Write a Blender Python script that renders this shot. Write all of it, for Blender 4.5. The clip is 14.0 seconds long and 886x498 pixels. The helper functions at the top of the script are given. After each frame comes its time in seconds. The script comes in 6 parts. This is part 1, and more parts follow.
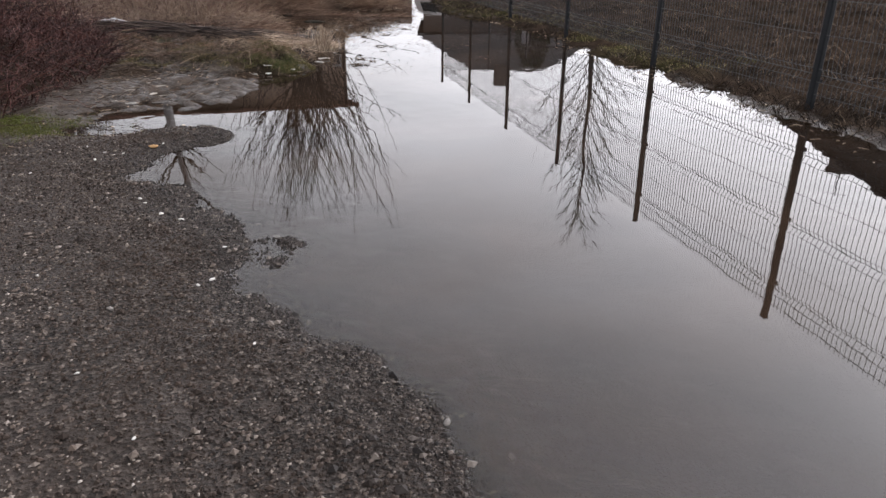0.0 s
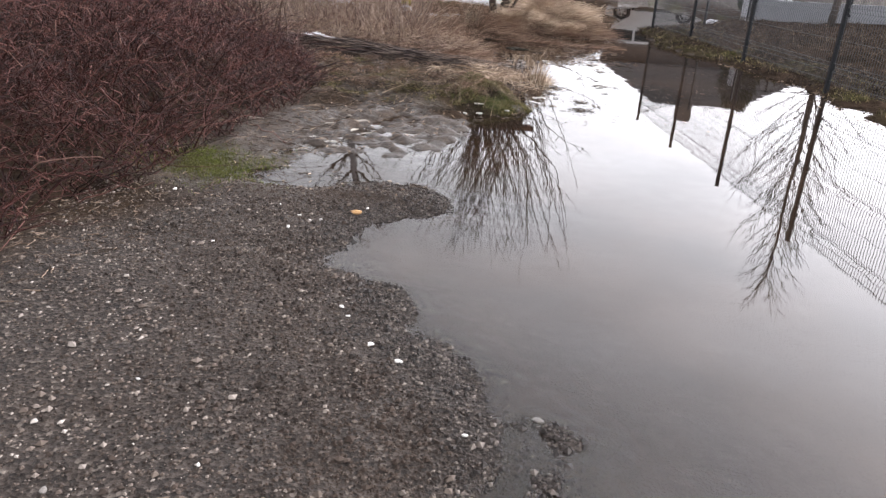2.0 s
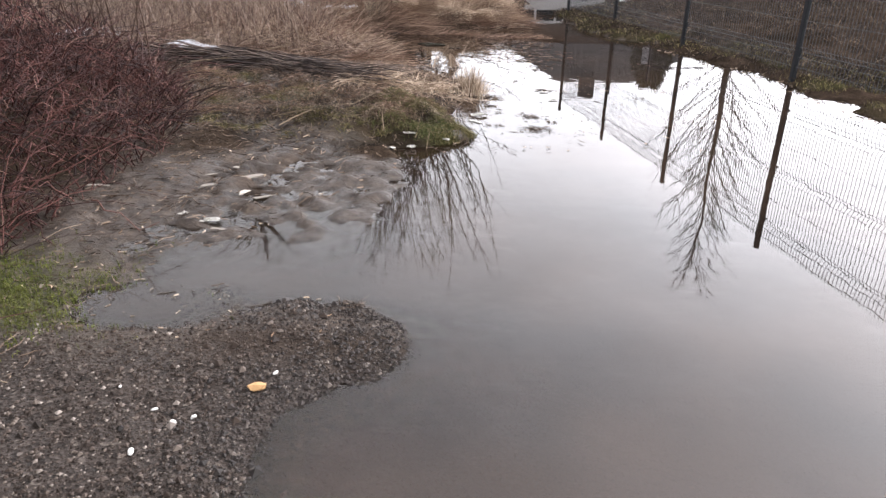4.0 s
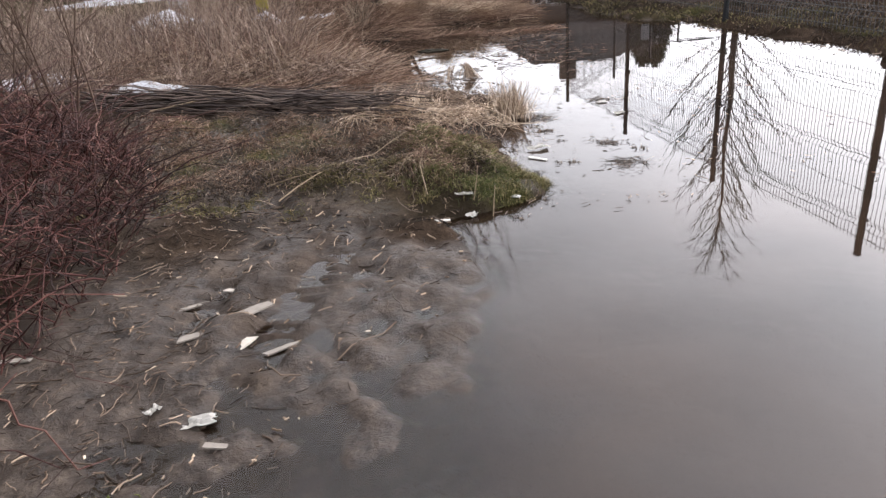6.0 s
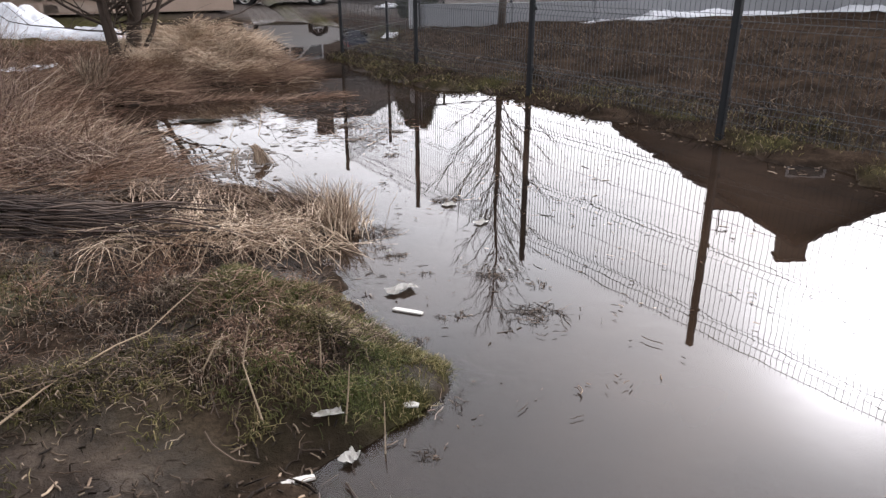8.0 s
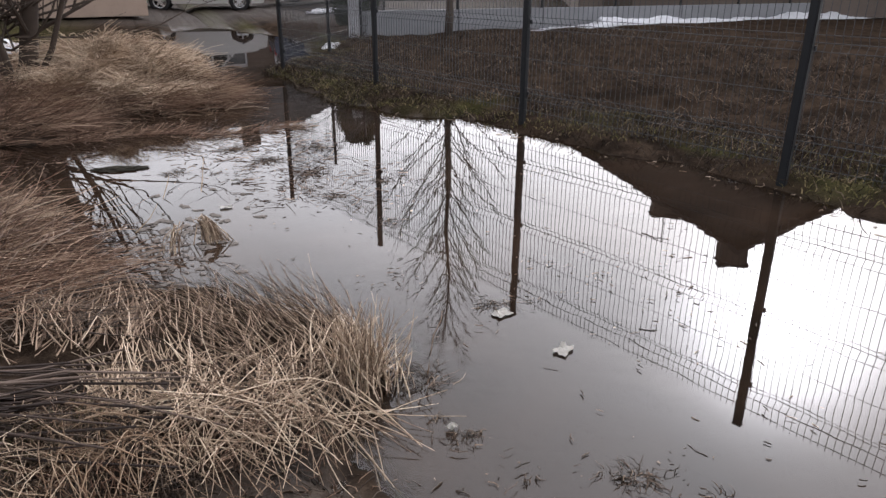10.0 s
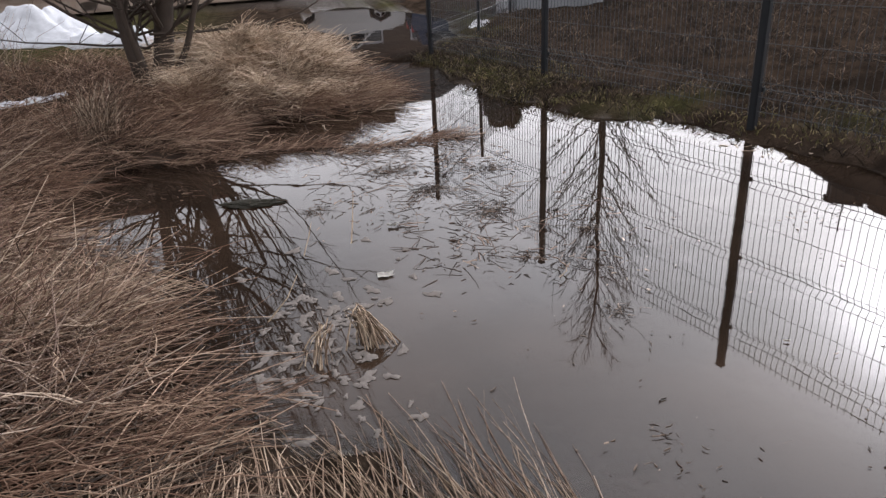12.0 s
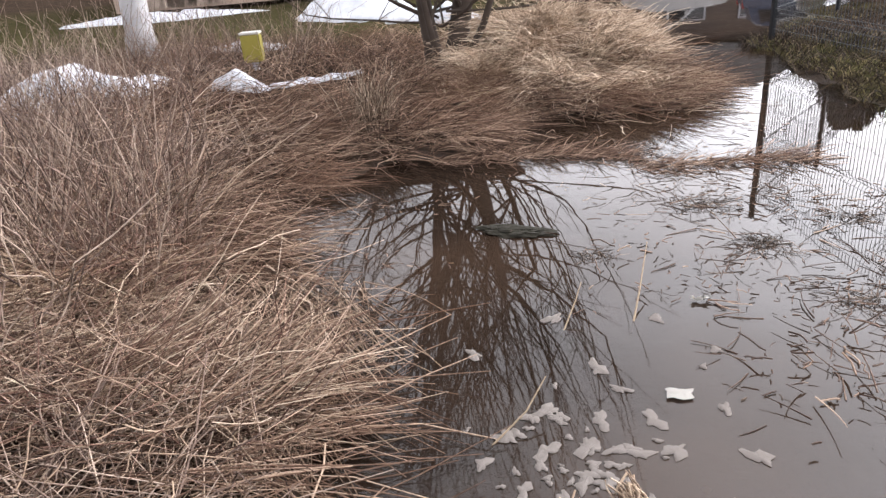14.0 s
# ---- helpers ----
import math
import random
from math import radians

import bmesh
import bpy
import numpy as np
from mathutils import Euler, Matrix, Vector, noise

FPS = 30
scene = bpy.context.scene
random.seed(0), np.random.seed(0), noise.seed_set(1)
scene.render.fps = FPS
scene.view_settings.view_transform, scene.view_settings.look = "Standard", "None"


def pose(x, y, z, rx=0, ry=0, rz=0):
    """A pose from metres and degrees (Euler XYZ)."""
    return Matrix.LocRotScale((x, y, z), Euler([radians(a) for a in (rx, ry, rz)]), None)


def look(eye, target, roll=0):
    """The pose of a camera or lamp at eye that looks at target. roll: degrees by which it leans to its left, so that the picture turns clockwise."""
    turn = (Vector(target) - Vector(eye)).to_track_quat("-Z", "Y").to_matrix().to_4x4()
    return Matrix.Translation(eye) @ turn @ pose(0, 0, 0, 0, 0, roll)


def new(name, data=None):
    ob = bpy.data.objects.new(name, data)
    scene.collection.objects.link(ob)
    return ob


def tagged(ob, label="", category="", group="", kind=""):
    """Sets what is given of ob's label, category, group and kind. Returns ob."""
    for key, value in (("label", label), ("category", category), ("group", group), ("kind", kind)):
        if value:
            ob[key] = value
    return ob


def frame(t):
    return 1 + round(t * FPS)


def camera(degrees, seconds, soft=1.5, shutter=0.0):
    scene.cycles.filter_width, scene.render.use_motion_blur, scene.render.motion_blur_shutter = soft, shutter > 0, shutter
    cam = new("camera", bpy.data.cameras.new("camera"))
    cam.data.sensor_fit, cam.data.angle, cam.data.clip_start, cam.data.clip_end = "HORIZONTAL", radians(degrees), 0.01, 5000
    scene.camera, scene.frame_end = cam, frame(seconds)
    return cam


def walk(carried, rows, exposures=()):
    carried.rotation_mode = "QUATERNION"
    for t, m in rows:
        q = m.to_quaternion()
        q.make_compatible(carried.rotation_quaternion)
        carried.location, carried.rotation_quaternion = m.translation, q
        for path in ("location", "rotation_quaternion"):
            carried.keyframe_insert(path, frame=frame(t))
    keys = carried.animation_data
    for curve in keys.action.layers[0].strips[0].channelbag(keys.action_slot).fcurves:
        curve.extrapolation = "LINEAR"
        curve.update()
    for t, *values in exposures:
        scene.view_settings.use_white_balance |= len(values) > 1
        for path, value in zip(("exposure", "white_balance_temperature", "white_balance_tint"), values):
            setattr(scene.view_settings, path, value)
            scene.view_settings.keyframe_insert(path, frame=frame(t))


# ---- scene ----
cam = camera(65.4, 14.0, soft=1.45)
PATH = [
    (0, (0.036, 0.1, 1.297), (0.036, 1.927, 0.484), 0.2),
    (0.5, (-0.145, 0.349, 1.315), (-0.186, 2.188, 0.532), 1.2),
    (1, (-0.319, 0.642, 1.313), (-0.433, 2.478, 0.527), 1.2),
    (1.5, (-0.504, 1.032, 1.329), (-0.918, 2.808, 0.508), 1.3),
    (2, (-0.68, 1.333, 1.323), (-1.09, 3.129, 0.543), 2.9),
    (2.5, (-0.769, 1.682, 1.307), (-0.911, 3.511, 0.511), 1.7),
    (2.7, (-0.833, 1.873, 1.287), (-1.028, 3.705, 0.51), 1.4),
    (4.8, (-1.448, 3.445, 1.344), (-1.48, 5.264, 0.513), -0.6),
    (5, (-1.523, 3.592, 1.327), (-1.414, 5.414, 0.51), -1.6),
    (5.5, (-1.639, 3.981, 1.294), (-1.474, 5.806, 0.492), -2.6),
    (6, (-1.763, 4.402, 1.288), (-1.888, 6.216, 0.453), -5.3),
    (6.5, (-1.858, 4.77, 1.319), (-1.59, 6.6, 0.559), -0.6),
    (7, (-1.888, 5.188, 1.283), (-1.545, 7.018, 0.553), -1.3),
    (7.5, (-1.942, 5.557, 1.303), (-1.689, 7.408, 0.59), -3.5),
    (8, (-2.058, 5.946, 1.278), (-1.489, 7.717, 0.542), -0.1),
    (8.5, (-2.09, 6.418, 1.264), (-1.536, 8.188, 0.515), -1.4),
    (9, (-2.055, 6.741, 1.291), (-1.532, 8.53, 0.564), -2.6),
    (9.2, (-2.065, 6.893, 1.292), (-1.367, 8.627, 0.581), -0.1),
    (11.3, (-2.126, 8.306, 1.331), (-1.342, 9.986, 0.58), 0.6),
    (11.5, (-2.102, 8.478, 1.309), (-1.386, 10.175, 0.53), -0.5),
    (12, (-2.033, 8.843, 1.328), (-1.625, 10.631, 0.531), -3.0),
    (12.5, (-2.052, 9.138, 1.31), (-1.649, 10.941, 0.544), -0.7),
    (13, (-2.113, 9.44, 1.293), (-1.912, 11.28, 0.533), 0.0),
    (13.5, (-2.053, 9.722, 1.271), (-2.453, 11.516, 0.484), -1.9),
    (14, (-1.951, 9.876, 1.254), (-2.343, 11.664, 0.449), -5.0),
]
EXPOSURES = [(0, 0.62), (0.5, 0.78), (1.5, 1.08), (2.0, 1.27), (2.5, 1.4), (5, 1.33), (5.5, 1.2), (6, 1.17), (6.5, 1.27), (7, 1.03), (7.5, 1.0), (8, 0.92), (8.5, 0.74), (9, 0.69), (11.5, 0.52), (12, 0.61), (12.5, 0.92), (13.2, 1.2), (14, 1.47)]
walk(cam, [(t, look(eye, target, roll)) for t, eye, target, roll in PATH], EXPOSURES)

# ---- world and sun: a bright overcast sky, the sun behind thin cloud ----
SUN_AZ, SUN_EL = radians(53.0), radians(25.0)
SUN_DIR = Vector((math.sin(SUN_AZ) * math.cos(SUN_EL), math.cos(SUN_AZ) * math.cos(SUN_EL), math.sin(SUN_EL)))


def build_world():
    world = bpy.data.worlds.new("overcast_sky")
    scene.world = world
    world.use_nodes = True
    nt = world.node_tree
    nt.nodes.clear()
    N = nt.nodes.new
    L = nt.links.new
    out, bg = N("ShaderNodeOutputWorld"), N("ShaderNodeBackground")
    sky = N("ShaderNodeTexSky")
    sky.sky_type, sky.sun_disc = 'NISHITA', False
    sky.sun_elevation, sky.sun_rotation, sky.dust_density, sky.air_density = SUN_EL, SUN_AZ, 4.0, 1.0
    scale = N("ShaderNodeVectorMath")
    scale.operation = 'SCALE'
    scale.inputs["Scale"].default_value = 0.1
    L(sky.outputs[0], scale.inputs[0])
    co = N("ShaderNodeTexCoord")
    dot = N("ShaderNodeVectorMath")
    dot.operation = 'DOT_PRODUCT'
    dot.inputs[1].default_value = SUN_DIR
    L(co.outputs["Generated"], dot.inputs[0])
    clamp = N("ShaderNodeClamp")
    L(dot.outputs["Value"], clamp.inputs[0])

    def power(e, k):
        p = N("ShaderNodeMath")
        p.operation = 'POWER'
        L(clamp.outputs[0], p.inputs[0])
        p.inputs[1].default_value = e
        m = N("ShaderNodeMath")
        m.operation = 'MULTIPLY'
        L(p.outputs[0], m.inputs[0])
        m.inputs[1].default_value = k
        return m

    stretch = N("ShaderNodeMapping")
    stretch.inputs["Scale"].default_value = (1.0, 1.0, 2.6)
    L(co.outputs["Generated"], stretch.inputs[0])
    cloud = N("ShaderNodeTexNoise")
    cloud.inputs["Scale"].default_value, cloud.inputs["Detail"].default_value, cloud.inputs["Roughness"].default_value = 2.2, 5.0, 0.5
    L(stretch.outputs[0], cloud.inputs["Vector"])
    ramp = N("ShaderNodeMapRange")
    ramp.inputs["From Min"].default_value, ramp.inputs["From Max"].default_value = 0.36, 0.64
    ramp.inputs["To Min"].default_value, ramp.inputs["To Max"].default_value = 0.40, 0.94
    L(cloud.outputs["Fac"], ramp.inputs[0])
    # the cloud thins towards the horizon
    up = N("ShaderNodeSeparateXYZ")
    L(co.outputs["Generated"], up.inputs[0])
    low = N("ShaderNodeMapRange")
    low.interpolation_type = 'SMOOTHSTEP'
    low.inputs["From Min"].default_value, low.inputs["From Max"].default_value = 0.0, 0.62
    low.inputs["To Min"].default_value, low.inputs["To Max"].default_value = 1.62, 0.8
    L(up.outputs["Z"], low.inputs[0])
    veil = N("ShaderNodeMath")
    veil.operation = 'MULTIPLY'
    L(ramp.outputs[0], veil.inputs[0])
    L(low.outputs[0], veil.inputs[1])
    ramp = veil
    total = None
    for m in (power(1.2, 1.1), power(3.0, 0.95), power(9.0, 1.25), power(30.0, 0.95), power(90.0, 2.4), power(260.0, 17.0)):
        add = N("ShaderNodeMath")
        add.operation = 'ADD'
        L((total or ramp).outputs[0], add.inputs[0])
        L(m.outputs[0], add.inputs[1])
        total = add
    grey = N("ShaderNodeVectorMath")
    grey.operation = 'SCALE'
    grey.inputs[0].default_value = (0.98, 0.975, 1.055)
    L(total.outputs[0], grey.inputs["Scale"])
    mix = N("ShaderNodeMix")
    mix.data_type = 'RGBA'
    mix.inputs["Factor"].default_value = 0.88
    L(scale.outputs[0], mix.inputs["A"])
    L(grey.outputs[0], mix.inputs["B"])
    L(mix.outputs["Result"], bg.inputs["Color"])
    L(bg.outputs[0], out.inputs["Surface"])


build_world()
sun_data = bpy.data.lights.new("sun", 'SUN')
sun_data.energy, sun_data.angle, sun_data.color = 0.5, radians(165.0), (1.0, 0.95, 0.88)
sun = new("sun", sun_data)
sun.rotation_euler = (-SUN_DIR).to_track_quat("-Z", "Y").to_euler()


# ---- materials ----
def material(name, rough=0.8, metal=0.0, spec=0.5):
    m = bpy.data.materials.new(name)
    m.use_nodes = True
    b = m.node_tree.nodes["Principled BSDF"]
    b.inputs["Roughness"].default_value, b.inputs["Metallic"].default_value = rough, metal
    b.inputs["Specular IOR Level"].default_value = spec
    return m, m.node_tree, b


def ramp_node(nt, stops):
    r = nt.nodes.new("ShaderNodeValToRGB")
    els = r.color_ramp.elements
    while len(els) < len(stops):
        els.new(0.5)
    for e, (p, c) in zip(els, stops):
        e.position, e.color = p, (*c, 1)
    return r


def noise_node(nt, scale, detail=4.0, rough=0.6, vector=None):
    n = nt.nodes.new("ShaderNodeTexNoise")
    n.inputs["Scale"].default_value, n.inputs["Detail"].default_value, n.inputs["Roughness"].default_value = scale, detail, rough
    if vector is None:
        vector = nt.nodes.new("ShaderNodeNewGeometry").outputs["Position"]
    nt.links.new(vector, n.inputs["Vector"])
    return n


def mix_node(nt, a, b, fac, mode='MIX'):
    m = nt.nodes.new("ShaderNodeMix")
    m.data_type, m.blend_type = 'RGBA', mode
    for sock, v in (("A", a), ("B", b), ("Factor", fac)):
        if isinstance(v, (int, float)):
            m.inputs[sock].default_value = v
        elif isinstance(v, tuple):
            m.inputs[sock].default_value = (*v, 1)
        else:
            nt.links.new(v, m.inputs[sock])
    return m.outputs["Result"]


def bump_node(nt, bsdf, height, strength=0.5, distance=0.01):
    b = nt.nodes.new("ShaderNodeBump")
    b.inputs["Strength"].default_value, b.inputs["Distance"].default_value = strength, distance
    nt.links.new(height, b.inputs["Height"])
    nt.links.new(b.outputs[0], bsdf.inputs["Normal"])


def plain(name, colour, rough=0.7, metal=0.0, vary=0.25, scale=8.0, bump=0.2, spec=0.2):
    """A surface of one paint or stuff, with mottling at two scales and a fine relief."""
    m, nt, b = material(name, rough, metal, spec)
    dark = tuple(c * (1 - vary) for c in colour)
    light = tuple(min(1, c * (1 + vary)) for c in colour)
    big, fine = noise_node(nt, scale), noise_node(nt, scale * 12, 3)
    c = mix_node(nt, dark, light, big.outputs["Fac"])
    c = mix_node(nt, c, tuple(v * 0.7 for v in colour), mix_fac(nt, fine.outputs["Fac"], 0.55, 0.75, 0.5))
    nt.links.new(c, b.inputs["Base Color"])
    if bump:
        bump_node(nt, b, fine.outputs["Fac"], bump, 0.004)
    return m


def mix_fac(nt, value, lo, hi, top=1.0):
    r = nt.nodes.new("ShaderNodeMapRange")
    r.inputs["From Min"].default_value, r.inputs["From Max"].default_value = lo, hi
    r.inputs["To Min"].default_value, r.inputs["To Max"].default_value = 0.0, top
    nt.links.new(value, r.inputs[0])
    return r.outputs[0]


def strand_material(name, stops, rough=0.85, patch=None, spec=0.15):
    """Stems and blades: each island takes its own tone; patch tints whole areas a little."""
    m, nt, b = material(name, rough, 0, spec)
    geo = nt.nodes.new("ShaderNodeNewGeometry")
    r = ramp_node(nt, stops)
    nt.links.new(geo.outputs["Random Per Island"], r.inputs[0])
    c = r.outputs[0]
    streak = noise_node(nt, 70, 3, 0.6, geo.outputs["Position"])
    c = mix_node(nt, c, (0.03, 0.022, 0.015), mix_fac(nt, streak.outputs["Fac"], 0.55, 0.8, 0.6))
    if patch:
        big = noise_node(nt, 1.3, 2, 0.5, geo.outputs["Position"])
        c = mix_node(nt, c, patch, mix_fac(nt, big.outputs["Fac"], 0.5, 0.65, 0.55))
    nt.links.new(c, b.inputs["Base Color"])
    return m


def ground_material():
    """Wet gravel, mud, turf and dead litter, laid out by the zones of the plan (attribute 'zone')."""
    m, nt, b = material("wet_ground", 0.7, 0, 0.4)
    L = nt.links.new
    geo = nt.nodes.new("ShaderNodeNewGeometry")
    pos = geo.outputs["Position"]
    att = nt.nodes.new("ShaderNodeAttribute")
    att.attribute_name = "zone"
    sep = nt.nodes.new("ShaderNodeSeparateColor")
    L(att.outputs["Color"], sep.inputs[0])
    big, mid, fine = noise_node(nt, 0.7, 5, 0.6, pos), noise_node(nt, 6, 6, 0.65, pos), noise_node(nt, 60, 4, 0.7, pos)
    # litter: the dead brown ground of the field and banks
    lit = ramp_node(nt, [(0.25, (0.012, 0.0085, 0.006)), (0.5, (0.033, 0.023, 0.0165)), (0.75, (0.082, 0.06, 0.043))])
    L(mix_node(nt, mid.outputs["Fac"], fine.outputs["Fac"], 0.5), lit.inputs[0])
    col = mix_node(nt, lit.outputs[0], (0.042, 0.030, 0.023), mix_fac(nt, big.outputs["Fac"], 0.45, 0.65, 0.5))
    soil = noise_node(nt, 2.3, 5, 0.65, pos)
    col = mix_node(nt, col, (0.011, 0.0085, 0.0068), mix_fac(nt, soil.outputs["Fac"], 0.47, 0.6, 0.75))
    # gravel
    vor = nt.nodes.new("ShaderNodeTexVoronoi")
    vor.inputs["Scale"].default_value = 75
    L(pos, vor.inputs["Vector"])
    gr = ramp_node(nt, [(0.0, (0.007, 0.0055, 0.0045)), (0.45, (0.023, 0.017, 0.0135)), (0.8, (0.05, 0.039, 0.032)), (1.0, (0.14, 0.118, 0.1))])
    L(vor.outputs["Color"], gr.inputs[0])
    dusty = mix_node(nt, gr.outputs[0], (0.042, 0.0295, 0.0225), mix_fac(nt, big.outputs["Fac"], 0.45, 0.7, 0.5))
    col = mix_node(nt, col, dusty, sep.outputs["Red"])
    # mud
    mud = ramp_node(nt, [(0.38, (0.014, 0.010, 0.0075)), (0.47, (0.032, 0.0232, 0.0175)), (0.54, (0.046, 0.034, 0.026)), (0.64, (0.083, 0.064, 0.049))])
    L(mix_node(nt, mid.outputs["Fac"], noise_node(nt, 22, 5, 0.7, pos).outputs["Fac"], 0.5), mud.inputs[0])
    col = mix_node(nt, col, mud.outputs[0], sep.outputs["Green"])
    # turf
    turf = ramp_node(nt, [(0.3, (0.02, 0.021, 0.009)), (0.5, (0.05, 0.052, 0.018)), (0.7, (0.12, 0.1, 0.045))])
    L(mix_node(nt, mid.outputs["Fac"], fine.outputs["Fac"], 0.6), turf.inputs[0])
    col = mix_node(nt, col, turf.outputs[0], sep.outputs["Blue"])
    L(col, b.inputs["Base Color"])
    wet = nt.nodes.new("ShaderNodeMapRange")
    wet.inputs["From Min"].default_value, wet.inputs["From Max"].default_value = 0.3, 0.7
    wet.inputs["To Min"].default_value, wet.inputs["To Max"].default_value = 0.62, 0.95
    L(mid.outputs["Fac"], wet.inputs[0])
    damp = nt.nodes.new("ShaderNodeMath")
    damp.operation = 'MAXIMUM'
    L(sep.outputs["Red"], damp.inputs[0])
    L(sep.outputs["Green"], damp.inputs[1])
    sheen = mix_node(nt, (0.95, 0.95, 0.95), wet.outputs[0], damp.outputs[0])
    pooled = nt.nodes.new("ShaderNodeMapRange")
    pooled.inputs["From Min"].default_value, pooled.inputs["From Max"].default_value = 0.4, 0.65
    pooled.inputs["To Min"].default_value, pooled.inputs["To Max"].default_value = 0.3, 0.85
    L(mid.outputs["Fac"], pooled.inputs[0])
    L(mix_node(nt, sheen, pooled.outputs[0], sep.outputs["Green"]), b.inputs["Roughness"])
    gl = nt.nodes.new("ShaderNodeMath")
    gl.operation = 'MULTIPLY'
    gl.inputs[1].default_value = 0.22
    L(damp.outputs[0], gl.inputs[0])
    L(gl.outputs[0], b.inputs["Specular IOR Level"])
    lumps = noise_node(nt, 17, 6, 0.7, pos)
    pebbly = mix_node(nt, mix_node(nt, vor.outputs["Distance"], fine.outputs["Fac"], 0.6), lumps.outputs["Fac"], 0.4)
    lumpy = mix_node(nt, mix_node(nt, mid.outputs["Fac"], lumps.outputs["Fac"], 0.6), fine.outputs["Fac"], 0.1)
    h = mix_node(nt, lumpy, pebbly, sep.outputs["Red"])
    bump_node(nt, b, h, 1.0, 0.032)
    return m


def water_material():
    """Still, muddy rain water: clear at its rim, turbid where it is deep (attribute 'murk')."""
    m = bpy.data.materials.new("muddy_water")
    m.use_nodes = True
    nt = m.node_tree
    nt.nodes.clear()
    N, L = nt.nodes.new, nt.links.new
    out, clear, silt, gloss, fres = N("ShaderNodeOutputMaterial"), N("ShaderNodeBsdfTransparent"), N("ShaderNodeBsdfDiffuse"), N("ShaderNodeBsdfGlossy"), N("ShaderNodeFresnel")
    clear.inputs[0].default_value = (0.62, 0.55, 0.47, 1)
    geo = N("ShaderNodeNewGeometry")
    big = noise_node(nt, 0.9, 3, 0.5, geo.outputs["Position"])
    L(mix_node(nt, (0.011, 0.0075, 0.0055), (0.031, 0.0195, 0.013), mix_fac(nt, big.outputs["Fac"], 0.35, 0.65)), silt.inputs[0])
    att = N("ShaderNodeAttribute")
    att.attribute_name = "murk"
    body = N("ShaderNodeMixShader")
    L(att.outputs["Fac"], body.inputs[0])
    L(clear.outputs[0], body.inputs[1])
    L(silt.outputs[0], body.inputs[2])
    gloss.inputs["Roughness"].default_value = 0.012
    fres.inputs["IOR"].default_value = 1.34
    rip = noise_node(nt, 3.0, 2, 0.5, geo.outputs["Position"])
    bump = N("ShaderNodeBump")
    bump.inputs["Strength"].default_value, bump.inputs["Distance"].default_value = 0.035, 0.02
    L(rip.outputs["Fac"], bump.inputs["Height"])
    L(bump.outputs[0], gloss.inputs["Normal"])
    top = N("ShaderNodeMixShader")
    L(fres.outputs[0], top.inputs[0])
    L(body.outputs[0], top.inputs[1])
    L(gloss.outputs[0], top.inputs[2])
    L(top.outputs[0], out.inputs["Surface"])
    return m


GROUND, WATER = ground_material(), water_material()
STRAW = strand_material("pale_straw", [(0.0, (0.035, 0.023, 0.016)), (0.4, (0.11, 0.077, 0.055)), (0.75, (0.27, 0.205, 0.148)), (1.0, (0.50, 0.41, 0.315))])
DRY = strand_material("brown_dry_grass", [(0.0, (0.039, 0.02125, 0.015)), (0.45, (0.117, 0.07, 0.0475)), (0.8, (0.26, 0.1725, 0.1212)), (1.0, (0.481, 0.35, 0.2562))], patch=(0.156, 0.0875, 0.05625))
WEED = strand_material("grey_brown_weeds", [(0.0, (0.05, 0.033, 0.026)), (0.35, (0.16, 0.112, 0.088)), (0.75, (0.30, 0.222, 0.175)), (1.0, (0.46, 0.365, 0.29))], patch=(0.16, 0.11, 0.085))
BRAMBLE = strand_material("dark_red_bramble", [(0.0, (0.010, 0.0045, 0.004)), (0.4, (0.030, 0.0105, 0.009)), (0.75, (0.064, 0.023, 0.019)), (0.96, (0.115, 0.05, 0.04)), (1.0, (0.2, 0.12, 0.095))], rough=0.6)
FIELD = strand_material("dead_field_grass", [(0.0, (0.01535, 0.009936, 0.007229)), (0.45, (0.04605, 0.02981, 0.02048)), (0.8, (0.1087, 0.07452, 0.05181)), (1.0, (0.2559, 0.1863, 0.1325))], patch=(0.03838, 0.0236, 0.01686))
STUBBLE = strand_material("dead_stubble", [(0.0, (0.008, 0.0055, 0.0043)), (0.5, (0.027, 0.019, 0.0135)), (0.87, (0.08, 0.057, 0.04)), (1.0, (0.24, 0.185, 0.135))], patch=(0.026, 0.018, 0.015))
GREEN = strand_material("short_turf_grass", [(0.0, (0.03, 0.036, 0.012)), (0.4, (0.07, 0.082, 0.025)), (0.75, (0.125, 0.122, 0.047)), (1.0, (0.26, 0.215, 0.115))], patch=(0.12, 0.11, 0.042))
BRIGHTMOSS = strand_material("bright_moss", [(0.0, (0.035, 0.045, 0.008)), (0.5, (0.085, 0.105, 0.018)), (1.0, (0.16, 0.17, 0.04))], patch=(0.10, 0.09, 0.04))
OLIVE = strand_material("olive_moss_grass", [(0.0, (0.034, 0.031, 0.012)), (0.4, (0.09, 0.085, 0.029)), (0.7, (0.17, 0.145, 0.06)), (1.0, (0.32, 0.25, 0.145))], patch=(0.075, 0.052, 0.03))
HAY = strand_material("pale_hay", [(0.0, (0.162, 0.1107, 0.0756)), (0.35, (0.3645, 0.27, 0.1958)), (0.75, (0.621, 0.486, 0.3578)), (1.0, (0.837, 0.702, 0.54))], patch=(0.324, 0.2093, 0.1283))
REED = strand_material("wet_reeds", [(0.0, (0.05, 0.032, 0.021)), (0.4, (0.15, 0.1, 0.07)), (0.8, (0.31, 0.225, 0.16)), (1.0, (0.5, 0.395, 0.3))])
